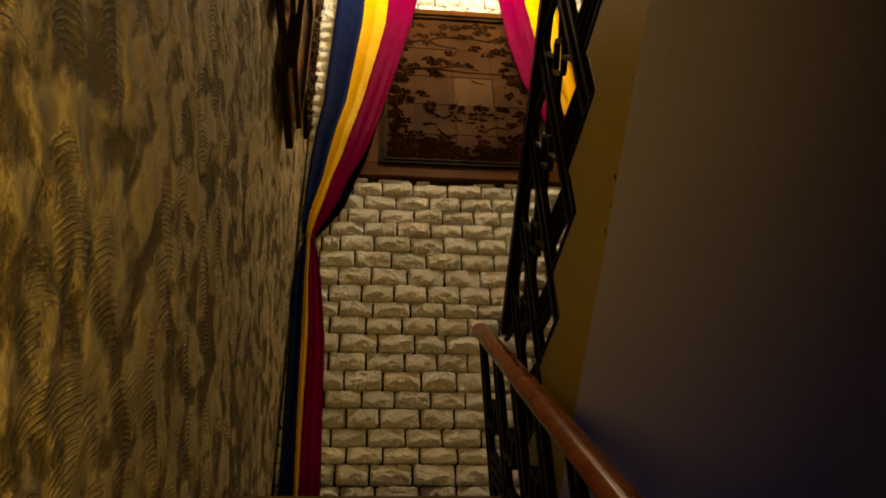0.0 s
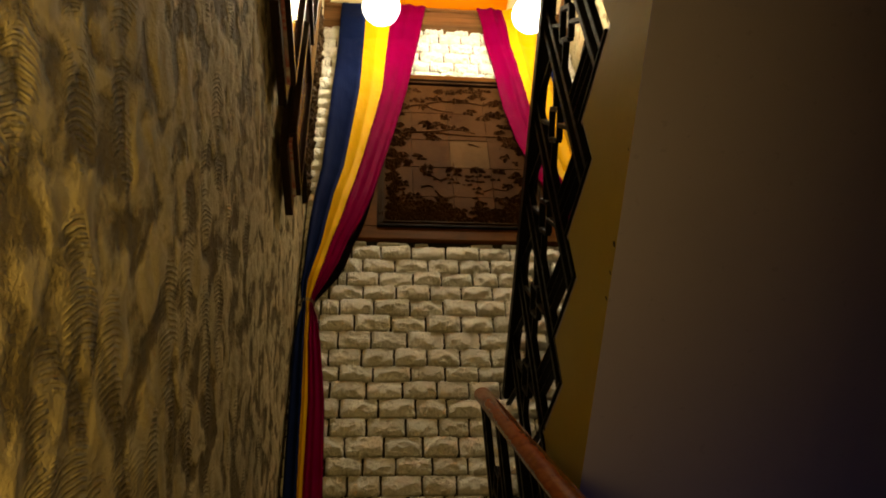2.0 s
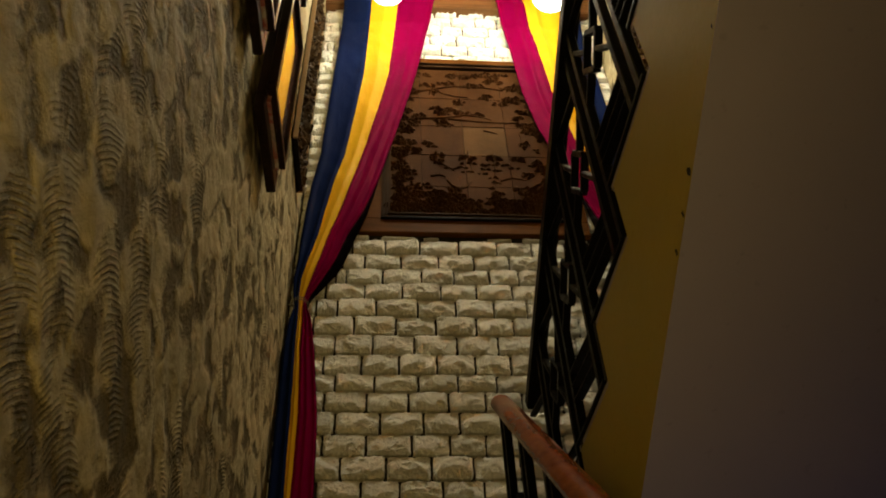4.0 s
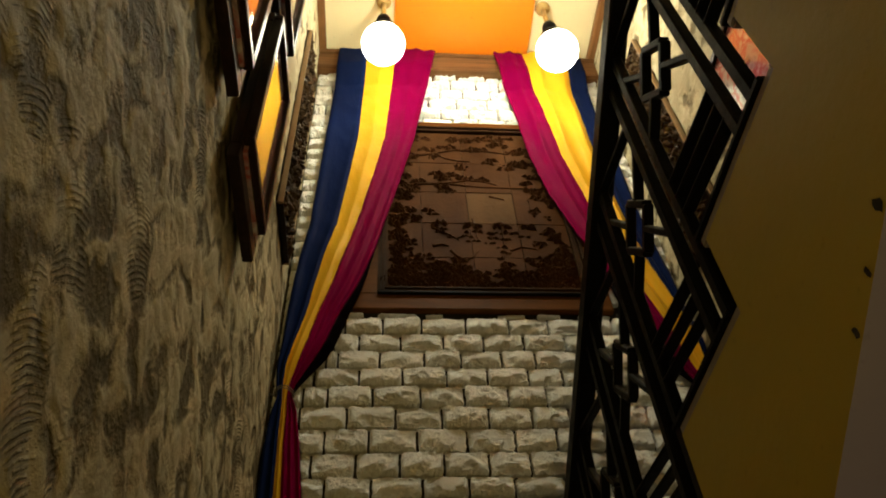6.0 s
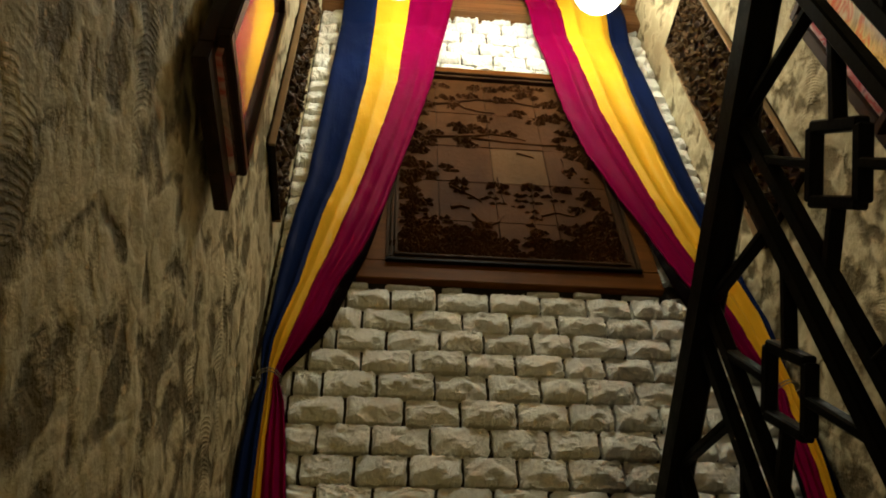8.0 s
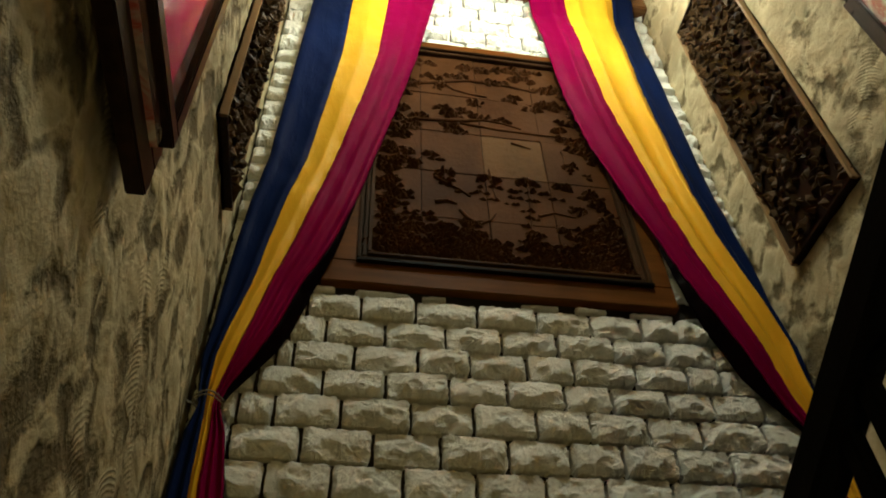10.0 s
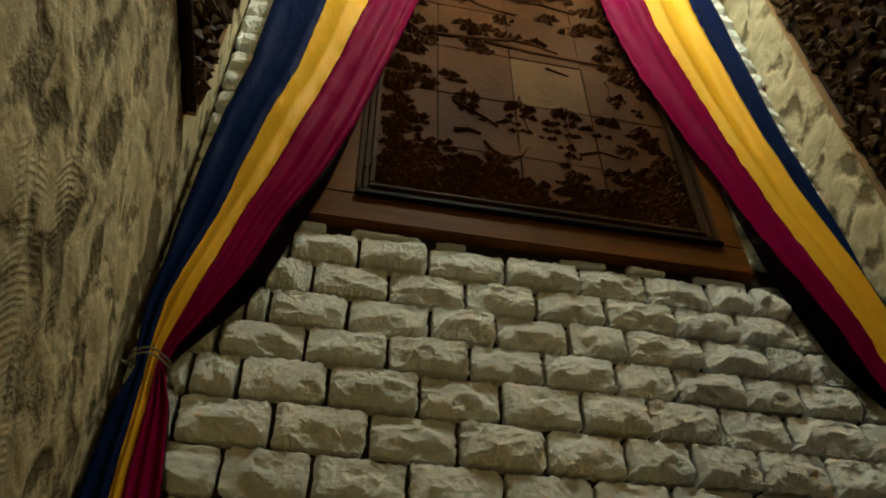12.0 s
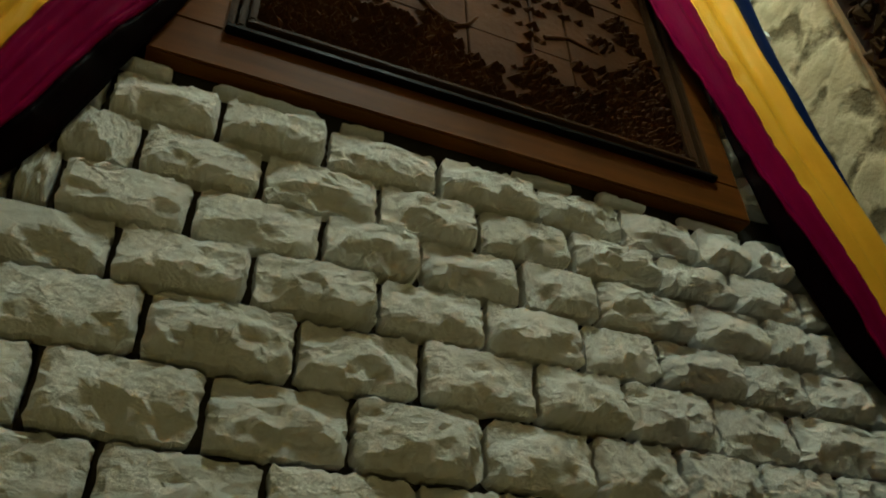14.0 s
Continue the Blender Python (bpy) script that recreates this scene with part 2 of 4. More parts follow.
def mesh_of(bm, name, mats, smooth=False):
    me = bpy.data.meshes.new(name)
    bm.normal_update()
    bm.to_mesh(me)
    bm.free()
    for m in mats if isinstance(mats, (list, tuple)) else [mats]:
        me.materials.append(m)
    if smooth:
        for p in me.polygons:
            p.use_smooth = True
    return me


def part(name, bm, mats, parent=None, label="", smooth=False):
    ob = new(name, mesh_of(bm, name, mats, smooth))
    if parent:
        ob.parent = parent
    return tagged(ob, label) if label else ob


def box(bm, lo, hi, bevel=0.0):
    c = [(a + b) / 2 for a, b in zip(lo, hi)]
    s = [abs(b - a) for a, b in zip(lo, hi)]
    got = bmesh.ops.create_cube(bm, size=1.0, matrix=Matrix.LocRotScale(c, None, s))
    if bevel:
        edges = list({e for v in got["verts"] for e in v.link_edges})
        bmesh.ops.bevel(bm, geom=edges, offset=bevel, segments=2, affect="EDGES", clamp_overlap=True)
    return bm


def boxes(*sizes, bevel=0.0):
    bm = bmesh.new()
    for lo, hi in sizes:
        box(bm, lo, hi, bevel)
    return bm


def bar(bm, a, b, wide, deep, bevel=0.003):
    """A square bar from a to b in the plane x = const: wide within the plane, deep along x."""
    a, b = Vector(a), Vector(b)
    along = (b - a).normalized()
    side = along.cross(Vector((1, 0, 0))).normalized()
    m = Matrix((Vector((1, 0, 0)), side, along)).transposed().to_4x4()
    m.translation = (a + b) / 2
    got = bmesh.ops.create_cube(bm, size=1.0, matrix=m @ Matrix.Diagonal((deep, wide, (b - a).length, 1)))
    if bevel:
        edges = list({e for v in got["verts"] for e in v.link_edges})
        bmesh.ops.bevel(bm, geom=edges, offset=bevel, segments=1, affect="EDGES")
    return bm


def tube(bm, points, radius, sides=12, squash=1.0):
    """A capped round section along points; squash flattens it upwards."""
    rings = []
    points = [Vector(p) for p in points]
    for i, p in enumerate(points):
        d = (points[min(i + 1, len(points) - 1)] - points[max(i - 1, 0)]).normalized()
        u = d.cross(Vector((0, 0, 1)))
        u = u.normalized() if u.length > 1e-4 else Vector((1, 0, 0))
        w = u.cross(d)
        r = radius[i] if isinstance(radius, (list, tuple)) else radius
        rings.append([bm.verts.new(p + r * math.cos(a) * u + r * squash * math.sin(a) * w)
                      for a in (math.tau * k / sides for k in range(sides))])
    for a, b in zip(rings, rings[1:]):
        for k in range(sides):
            bm.faces.new((a[k], a[(k + 1) % sides], b[(k + 1) % sides], b[k]))
    bm.faces.new(rings[0][::-1])
    bm.faces.new(rings[-1])
    bmesh.ops.recalc_face_normals(bm, faces=bm.faces)
    return bm


def lathe(bm, profile, at=(0, 0, 0), sides=32):
    rings = [[bm.verts.new((at[0] + r * math.cos(math.tau * k / sides), at[1] + r * math.sin(math.tau * k / sides), at[2] + z))
              for k in range(sides)] for r, z in profile]
    for a, b in zip(rings, rings[1:]):
        for k in range(sides):
            bm.faces.new((a[k], a[(k + 1) % sides], b[(k + 1) % sides], b[k]))
    bm.faces.new(rings[0][::-1])
    bm.faces.new(rings[-1])
    bmesh.ops.recalc_face_normals(bm, faces=bm.faces)
    return bm


# ---------------------------------------------------------------- plan
LEFT, RIGHT, FAR, BACK = -0.795, 1.29, 3.505, -2.6
FLOOR, LANDING, TOP = -0.445, 1.70, 6.66
INNER = 0.213                      # inner face of the upper flight
STEP_Y0, UP_GO, UP_RISE = 2.45, 0.31, 0.165
UP_SLOPE = UP_RISE / UP_GO
LOW_GO, LOW_RISE = 0.23, 0.195
LOW_SLOPE = LOW_RISE / LOW_GO
UP_STEPS = 13
UPPER = LANDING + UP_STEPS * UP_RISE

# ---------------------------------------------------------------- structure
def structure(name, bm, mat, label):
    return tagged(part(name, bm, mat), label, name.split("_")[0], kind="structure")


west = structure("wall_west", boxes(((LEFT - 0.15, BACK - 0.15, FLOOR - 0.2), (LEFT, FAR + 0.25, TOP + 0.2))), PLASTER,
          "tan trowelled plaster wall with combed fan marks beside the stairs")
east = structure("wall_east", boxes(((RIGHT, BACK - 0.15, FLOOR - 0.2), (RIGHT + 0.15, FAR + 0.25, TOP + 0.2))), PLASTER,
          "tan trowelled plaster wall with combed fan marks beyond the railing")


def plaster_coat(wall, x, out, y0, y1, z0, z1):
    """The trowelled coat itself: crests a few millimetres proud of the wall, dying out at its edges."""
    ny, nz = int((y1 - y0) / 0.011), int((z1 - z0) / 0.014)
    verts, faces = [], []
    for j in range(nz + 1):
        z = z0 + (z1 - z0) * j / nz
        for i in range(ny + 1):
            y = y0 + (y1 - y0) * i / ny
            c, a = 0.7071 * (z + y), 0.7071 * (z - y)
            bend = 0.35 * noise.noise((c * 6.0, a * 5.0, 11.0 + out))
            crest = max(0.0, 1.0 - 2.6 * abs(noise.noise((c * 9.0 + bend, a * 5.0 - bend, 3.0 * out)))) ** 1.4
            dab = noise.noise((c * 20.0 + bend, a * 12.0, 7.0 + out))
            fade = min(1.0, (y - y0) * 12.0, (y1 - y) * 12.0, (z - z0) * 12.0, (z1 - z) * 12.0)
            verts.append((x + out * (0.002 + fade * (0.0042 * crest + 0.0036 * (dab + 0.8))), y, z))
    for j in range(nz):
        for i in range(ny):
            a = j * (ny + 1) + i
            faces.append((a, a + 1, a + ny + 2, a + ny + 1) if out > 0 else (a, a + ny + 1, a + ny + 2, a + 1))
    me = bpy.data.meshes.new("plaster_coat")
    me.from_pydata(verts, [], faces)
    me.materials.append(PLASTER)
    me.shade_smooth()
    ob = new("plaster_coat", me)
    ob.parent = wall


plaster_coat(west, LEFT, 1, -0.6, 3.44, 0.5, TOP - 0.02)
plaster_coat(east, RIGHT, -1, 0.9, 3.44, 2.3, TOP - 0.02)
structure("wall_south", boxes(((LEFT, BACK - 0.15, FLOOR - 0.2), (RIGHT, BACK, TOP + 0.2))), LILAC,
          "plain grey painted wall behind the stairwell")
structure("floor", boxes(((LEFT, BACK, FLOOR - 0.2), (RIGHT, STEP_Y0 + 0.2, FLOOR))), TREAD, "dark speckled stone floor at the stair foot")

# landing slab and lower flight
structure("stair_landing", boxes(((LEFT, STEP_Y0, LANDING - 0.2), (RIGHT, FAR + 0.06, LANDING)), bevel=0.004), TREAD,
          "dark speckled stone landing between the two flights")
lower = thing("staircase", (0, 0, FLOOR), "steep lower stair flight with dark stone treads", "stairs", kind="structure")
for k in range(10):
    y = STEP_Y0 - LOW_GO * (10 - k)
    z = FLOOR + LOW_RISE * (k + 1)
    part("step", boxes(((LEFT, y, z - FLOOR - LOW_RISE - 0.14), (0.16, y + LOW_GO + 0.02, z - FLOOR - 0.03))), OCHRE, lower)
    part("tread", boxes(((LEFT, y - 0.02, z - FLOOR - 0.03), (0.17, y + LOW_GO, z - FLOOR)), bevel=0.004), TREAD, lower)

# upper flight: one stepped slab with a sloping soffit, and its treads
def upper_flight():
    top = thing("staircase", (0, 0, LANDING), "upper stair flight with ochre side and lilac-grey soffit", "stairs", kind="structure")
    outline = []
    for k in range(UP_STEPS):
        y = STEP_Y0 - UP_GO * k
        outline += [(y, UP_RISE * k), (y, UP_RISE * (k + 1))]
    yend = STEP_Y0 - UP_GO * UP_STEPS
    outline.append((yend, UP_RISE * UP_STEPS))
    soffit = lambda y: 2.013 - UP_SLOPE * (y - 1.274) - LANDING
    low = [(yend, soffit(yend)), (STEP_Y0, soffit(STEP_Y0))]
    bm = bmesh.new()
    sides = []
    for x in (INNER, RIGHT - 0.002):
        sides.append([bm.verts.new((x, y, z)) for y, z in outline + low])
    n = len(sides[0])
    f = bm.faces.new(sides[0])
    f.material_index = 0
    bm.faces.new(sides[1][::-1]).material_index = 0
    for i in range(n):
        j = (i + 1) % n
        q = bm.faces.new((sides[0][j], sides[0][i], sides[1][i], sides[1][j]))
        q.material_index = 1 if i == len(outline) else 0
    bmesh.ops.recalc_face_normals(bm, faces=bm.faces)
    part("flight_slab", bm, [OCHRE, LILAC], top, "ochre painted side with a lilac-grey underside")
    for k in range(UP_STEPS):
        y = STEP_Y0 - UP_GO * k
        z = UP_RISE * (k + 1)
        part("tread", boxes(((INNER + 0.003, y - UP_GO, z), (RIGHT - 0.004, y + 0.022, z + 0.022)), bevel=0.004), TREAD, top)
    bm = bmesh.new()
    rng = random.Random(5)
    for y, s in ((1.210, 0.008), (1.274, 0.006), (1.337, 0.007), (1.0, 0.004)):
        c = Vector((INNER, y, soffit(y) + 0.012))
        ring = [bm.verts.new(c + Vector((-0.0015, s * rng.uniform(0.5, 1.1) * math.cos(a), 1.6 * s * rng.uniform(0.5, 1.1) * math.sin(a))))
                for a in (math.tau * k / 9 for k in range(9))]
        bm.faces.new(ring)
    part("chipped_paint", bm, MORTAR, top, "small dark chips along the soffit edge")
    return top


upper_flight()
structure("floor_upper", boxes(((LEFT, BACK, UPPER - 0.2), (RIGHT, STEP_Y0 - UP_GO * UP_STEPS, UPPER))), OCHRE, "upper floor slab at the head of the stairs")

# ceiling
structure("ceiling", boxes(((LEFT - 0.15, BACK - 0.15, TOP + 0.03), (RIGHT + 0.15, FAR + 0.25, TOP + 0.2))), CREAM, "cream painted ceiling with an orange middle band")
structure("ceiling_band", boxes(((-0.24, BACK, TOP + 0.012), (0.77, FAR - 0.02, TOP + 0.034)), bevel=0.003), ORANGE, "glossy orange painted band along the ceiling")
for x0, x1 in ((LEFT, LEFT + 0.055), (RIGHT - 0.055, RIGHT)):
    structure("ceiling_trim", boxes(((x0, BACK, TOP - 0.02), (x1, FAR - 0.09, TOP + 0.04)), bevel=0.006), TRIM, "brown wooden trim along the ceiling edge")
beam = boxes(((LEFT, FAR - 0.085, TOP - 0.225), (RIGHT, FAR + 0.03, TOP + 0.04)), bevel=0.008)
box(beam, (LEFT, FAR - 0.105, TOP - 0.045), (RIGHT, FAR - 0.08, TOP - 0.005), 0.006)
structure("beam", beam, BEAM, "rough brown wooden beam over the stone wall")


# ---------------------------------------------------------------- globe lamps
def globe_lamp(x, y, glass):
    lamp = thing("pendant_lamp", (x, y, TOP + 0.03), "round opal globe lamp, lit, on a brass ceiling stem", "lamp", "globe lamps under the ceiling")
    zc = 6.03 - TOP - 0.03
    r = 0.142
    part("globe", lathe(bmesh.new(), [(max(0.004, r * math.sin(math.pi * k / 18)), zc - r * math.cos(math.pi * k / 18)) for k in range(19)]), glass, lamp,
         "glowing white opal globe", True)
    part("gallery", lathe(bmesh.new(), [(0.090, zc + 0.105), (0.100, zc + 0.125), (0.096, zc + 0.165), (0.070, zc + 0.215), (0.040, zc + 0.255), (0.030, zc + 0.275)]), IRON, lamp, "", True)
    part("neck", lathe(bmesh.new(), [(0.030, zc + 0.265), (0.048, zc + 0.295), (0.052, zc + 0.330), (0.044, zc + 0.370), (0.022, zc + 0.385)]), IRON, lamp, "", True)
    part("stem", lathe(bmesh.new(), [(0.018, zc + 0.37), (0.018, -0.03)], sides=14), BRASS, lamp, "pale brass stem", True)
    part("ceiling_rose", lathe(bmesh.new(), [(0.016, -0.05), (0.040, -0.04), (0.052, -0.02), (0.055, -0.001)]), BRASS, lamp, "small brass ceiling rose", True)
    return lamp


globe_lamp(-0.32, 3.035, GLOBE)
globe_lamp(0.835, 3.035, GLOBE)
# this one is unseen, added to brighten the lower stones and side walls
globe_lamp(0.25, 2.33, FILL_GLOBE)


# a warm lamp in the hall at the stair foot
hall = bpy.data.lights.new("hall_lamp", "AREA")
hall.energy, hall.size, hall.color = HALL_POWER, 0.3, (1.0, 0.74, 0.22)
hl = new("hall_lamp", hall)
hl.matrix_world = look((-0.55, -0.32, 0.52), (-0.9, 0.32, 1.25))
hall.spread = math.radians(110)
tagged(hl, "warm hall lamp behind the stair foot", "lamp")

# unseen cool light, added under the upper flight for the soffit's bluish glow
recess = bpy.data.lights.new("unseen_recess_light", "AREA")
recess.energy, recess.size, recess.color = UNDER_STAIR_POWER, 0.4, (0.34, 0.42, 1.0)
rl = new("unseen_recess_light", recess)
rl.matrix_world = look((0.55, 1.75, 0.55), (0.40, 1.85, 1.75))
tagged(rl, "unseen cool bluish light added under the stair flight", "lamp")


# ---------------------------------------------------------------- curtains
def lerp_rows(rows, z):
    rows = sorted(rows, reverse=True)
    for (z1, *a), (z0, *b) in zip(rows, rows[1:]):
        if z0 <= z <= z1:
            t = (z - z0) / (z1 - z0)
            return [q + (p - q) * t for p, q in zip(a, b)]
    return list(rows[-1][1:]) if z < rows[-1][0] else list(rows[0][1:])


def curtain(rows, tie, label, seed, side):
    """rows: height and the four edges of the three stripes; tie: place of the cord."""
    rng = random.Random(seed)
    cur = thing("curtain", (0, FAR - 0.035, TOP - 0.02), label, "curtain", "striped curtains on the stone wall")
    phase = rng.uniform(0, 6.28)
    count = 400
    zs = [1.80 + (TOP - 0.025 - 1.80) * k / count for k in range(count + 1)]
    # the last strip is the shade beside the magenta hem, made as near-black cloth
    stripes = (("blue_stripe", BLUE), ("yellow_stripe", YELLOW), ("magenta_stripe", MAGENTA), ("shade_flap", SHADE_CLOTH))
    # long folds from the beam down to the cord: place across the cloth, half width, depth
    folds = [(0.05, 0.07, 0.5), (0.28, 0.05, 0.9), (0.50, 0.10, 0.8), (0.70, 0.04, 0.6), (0.84, 0.055, 1.0), (0.965, 0.04, 0.7)]
    if side < 0:
        folds[2:3] = [(0.415, 0.05, 1.6), (0.585, 0.05, 1.6)]
    folds = [(c + rng.uniform(-0.015, 0.015), w, d * rng.uniform(0.8, 1.2), rng.uniform(0, 6.28)) for c, w, d in folds]

    def drape(g, z, x):
        near = math.exp(-((z - tie) / 0.16) ** 2)
        pull = math.exp(-((z - tie) / 0.9) ** 2)
        y = -0.009
        for c, w, d, ph in folds:
            k = abs(g - c - 0.012 * math.sin(1.3 * z + ph)) / w
            if k < 2.2:
                y -= (0.022 + 0.008 * pull) * d * math.exp(-1.4 * k ** 1.5) * (0.8 + 0.3 * math.sin(0.9 * z + ph))
        y -= 0.034 * math.sin(math.pi * (0.10 + 0.66 * g)) * (0.45 + 0.55 * math.exp(-((z - tie - 0.5) / 0.7) ** 2)) * (1 - 0.5 * near)
        # puckers gathered by the two seams and the hem
        for c, w in ((1 / 3, 0.045), (2 / 3, 0.06), (1.0, 0.05)):
            k = math.exp(-((g - c) / w) ** 2)
            if k > 0.03:
                y += 0.0055 * k * noise.noise((z * 17.0 + 6.0 * g, c * 9.0 + seed, 0.0)) + 0.0035 * k * noise.noise((z * 38.0 - 8.0 * g, c * 5.0, seed))
        y += 0.010 * noise.noise((x * 4.0, z * 2.2, seed)) + 0.005 * noise.noise((x * 11.0 + z * 3.0, z * 6.0, 4.0 + seed))
        return y - min(1.0, max(0.0, z - (TOP - 0.45)) / 0.22) * 0.065

    for s, (name, mat) in enumerate(stripes):
        bm = bmesh.new()
        grid = []
        columns = 25 if s < 3 else 6
        for z in zs:
            e = lerp_rows(rows, z)
            a, b = e[min(s, 2)], e[min(s, 2) + 1]
            row = []
            for k in range(columns):
                u = k / (columns - 1) if s < 3 else 1.0
                x = a + (b - a) * u
                g = (min(s, 2) + u) / 3
                y = min(drape(g, z, x), -0.004)
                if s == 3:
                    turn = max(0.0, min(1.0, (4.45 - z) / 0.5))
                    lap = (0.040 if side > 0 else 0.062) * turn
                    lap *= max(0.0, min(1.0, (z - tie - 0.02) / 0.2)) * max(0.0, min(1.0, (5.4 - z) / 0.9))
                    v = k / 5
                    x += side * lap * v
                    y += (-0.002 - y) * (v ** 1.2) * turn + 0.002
                x += 0.004 * math.sin(z * 3.3 + phase + g * 3) + 0.0012 * noise.noise((z * 9.0, g * 3.0, seed))
                row.append(bm.verts.new((x, y, z - (TOP - 0.02))))
            grid.append(row)
        for r0, r1 in zip(grid, grid[1:]):
            for k in range(len(r0) - 1):
                bm.faces.new((r0[k], r0[k + 1], r1[k + 1], r1[k]))
        bmesh.ops.recalc_face_normals(bm, faces=bm.faces)
        ob = part(name, bm, mat, cur, smooth=True)
        mod = ob.modifiers.new("thick", "SOLIDIFY")
        mod.thickness, mod.offset = 0.003, 0
    e = lerp_rows(rows, tie)
    xc, half = (e[0] + e[3]) / 2, abs(e[3] - e[0]) / 2 + 0.012
    bm = bmesh.new()
    for dz in (-0.006, 0.007):
        tube(bm, [(xc + half * math.cos(a), -0.035 + 0.045 * math.sin(a), tie - TOP + 0.02 + dz + 0.004 * math.sin(3 * a))
                  for a in (math.tau * k / 20 for k in range(21))], 0.0024, 6)
    tube(bm, [(xc - side * half * 0.9, -0.02, tie - TOP + 0.02), (xc - side * (half + 0.03), 0.0, tie - TOP + 0.045), (xc - side * (half + 0.055), 0.03, tie - TOP + 0.05)], 0.004, 6)
    part("tie_cord", bm, CORD, cur, "thin grey cord knotted round the curtain")
    return cur


curtain([(6.66, -0.635, -0.424, -0.217, 0.068), (5.56, -0.68, -0.474, -0.300, -0.106), (4.680, -0.702, -0.555, -0.452, -0.301), (4.416, -0.736, -0.607, -0.504, -0.355),
         (4.171, -0.757, -0.645, -0.558, -0.428), (3.975, -0.767, -0.673, -0.612, -0.511), (3.809, -0.771, -0.712, -0.649, -0.560), (3.68, -0.78, -0.738, -0.682, -0.62),
         (3.56, -0.768, -0.742, -0.712, -0.68), (3.51, -0.757, -0.739, -0.715, -0.695), (3.42, -0.775, -0.735, -0.71, -0.665), (3.25, -0.782, -0.730, -0.708, -0.64),
         (2.88, -0.775, -0.712, -0.682, -0.60), (2.1, -0.765, -0.69, -0.665, -0.565), (1.75, -0.765, -0.69, -0.66, -0.56)],
        3.51, "navy, golden and magenta satin curtain tied back with cord", 3, 1)
curtain([(6.66, 1.18, 1.045, 0.718, 0.495), (5.944, 1.164, 1.043, 0.795, 0.584), (5.403, 1.191, 1.051, 0.825, 0.618), (4.990, 1.196, 1.076, 0.894, 0.679), (4.645, 1.213, 1.105, 0.946, 0.776),
         (4.350, 1.240, 1.148, 1.005, 0.874), (4.094, 1.241, 1.199, 1.071, 0.958), (3.89, 1.27, 1.235, 1.125, 1.045), (3.7, 1.262, 1.235, 1.165, 1.11), (3.54, 1.255, 1.24, 1.215, 1.185),
         (3.45, 1.265, 1.24, 1.20, 1.165), (3.25, 1.27, 1.23, 1.205, 1.14), (2.1, 1.265, 1.19, 1.165, 1.07), (1.75, 1.265, 1.19, 1.16, 1.06)],
        3.54, "navy, golden and magenta satin curtain tied back with cord", 8, -1)


# ---------------------------------------------------------------- carved panel on the stone wall
def lump(bm, c, along, out, size, flat, rng):
    """A small faceted leaf: a low six-sided mound on a surface."""
    along = along.normalized()
    side = out.cross(along).normalized()
    base = []
    for k in range(6):
        a = math.tau * k / 6
        r = rng.uniform(0.75, 1.15)
        base.append(bm.verts.new(c + along * (size * r * math.cos(a)) + side * (size * flat * r * math.sin(a))))
    tip = bm.verts.new(c + out * size * rng.uniform(0.5, 0.95) + along * size * rng.uniform(-0.3, 0.3))
    for k in range(6):
        bm.faces.new((base[k], base[(k + 1) % 6], tip))


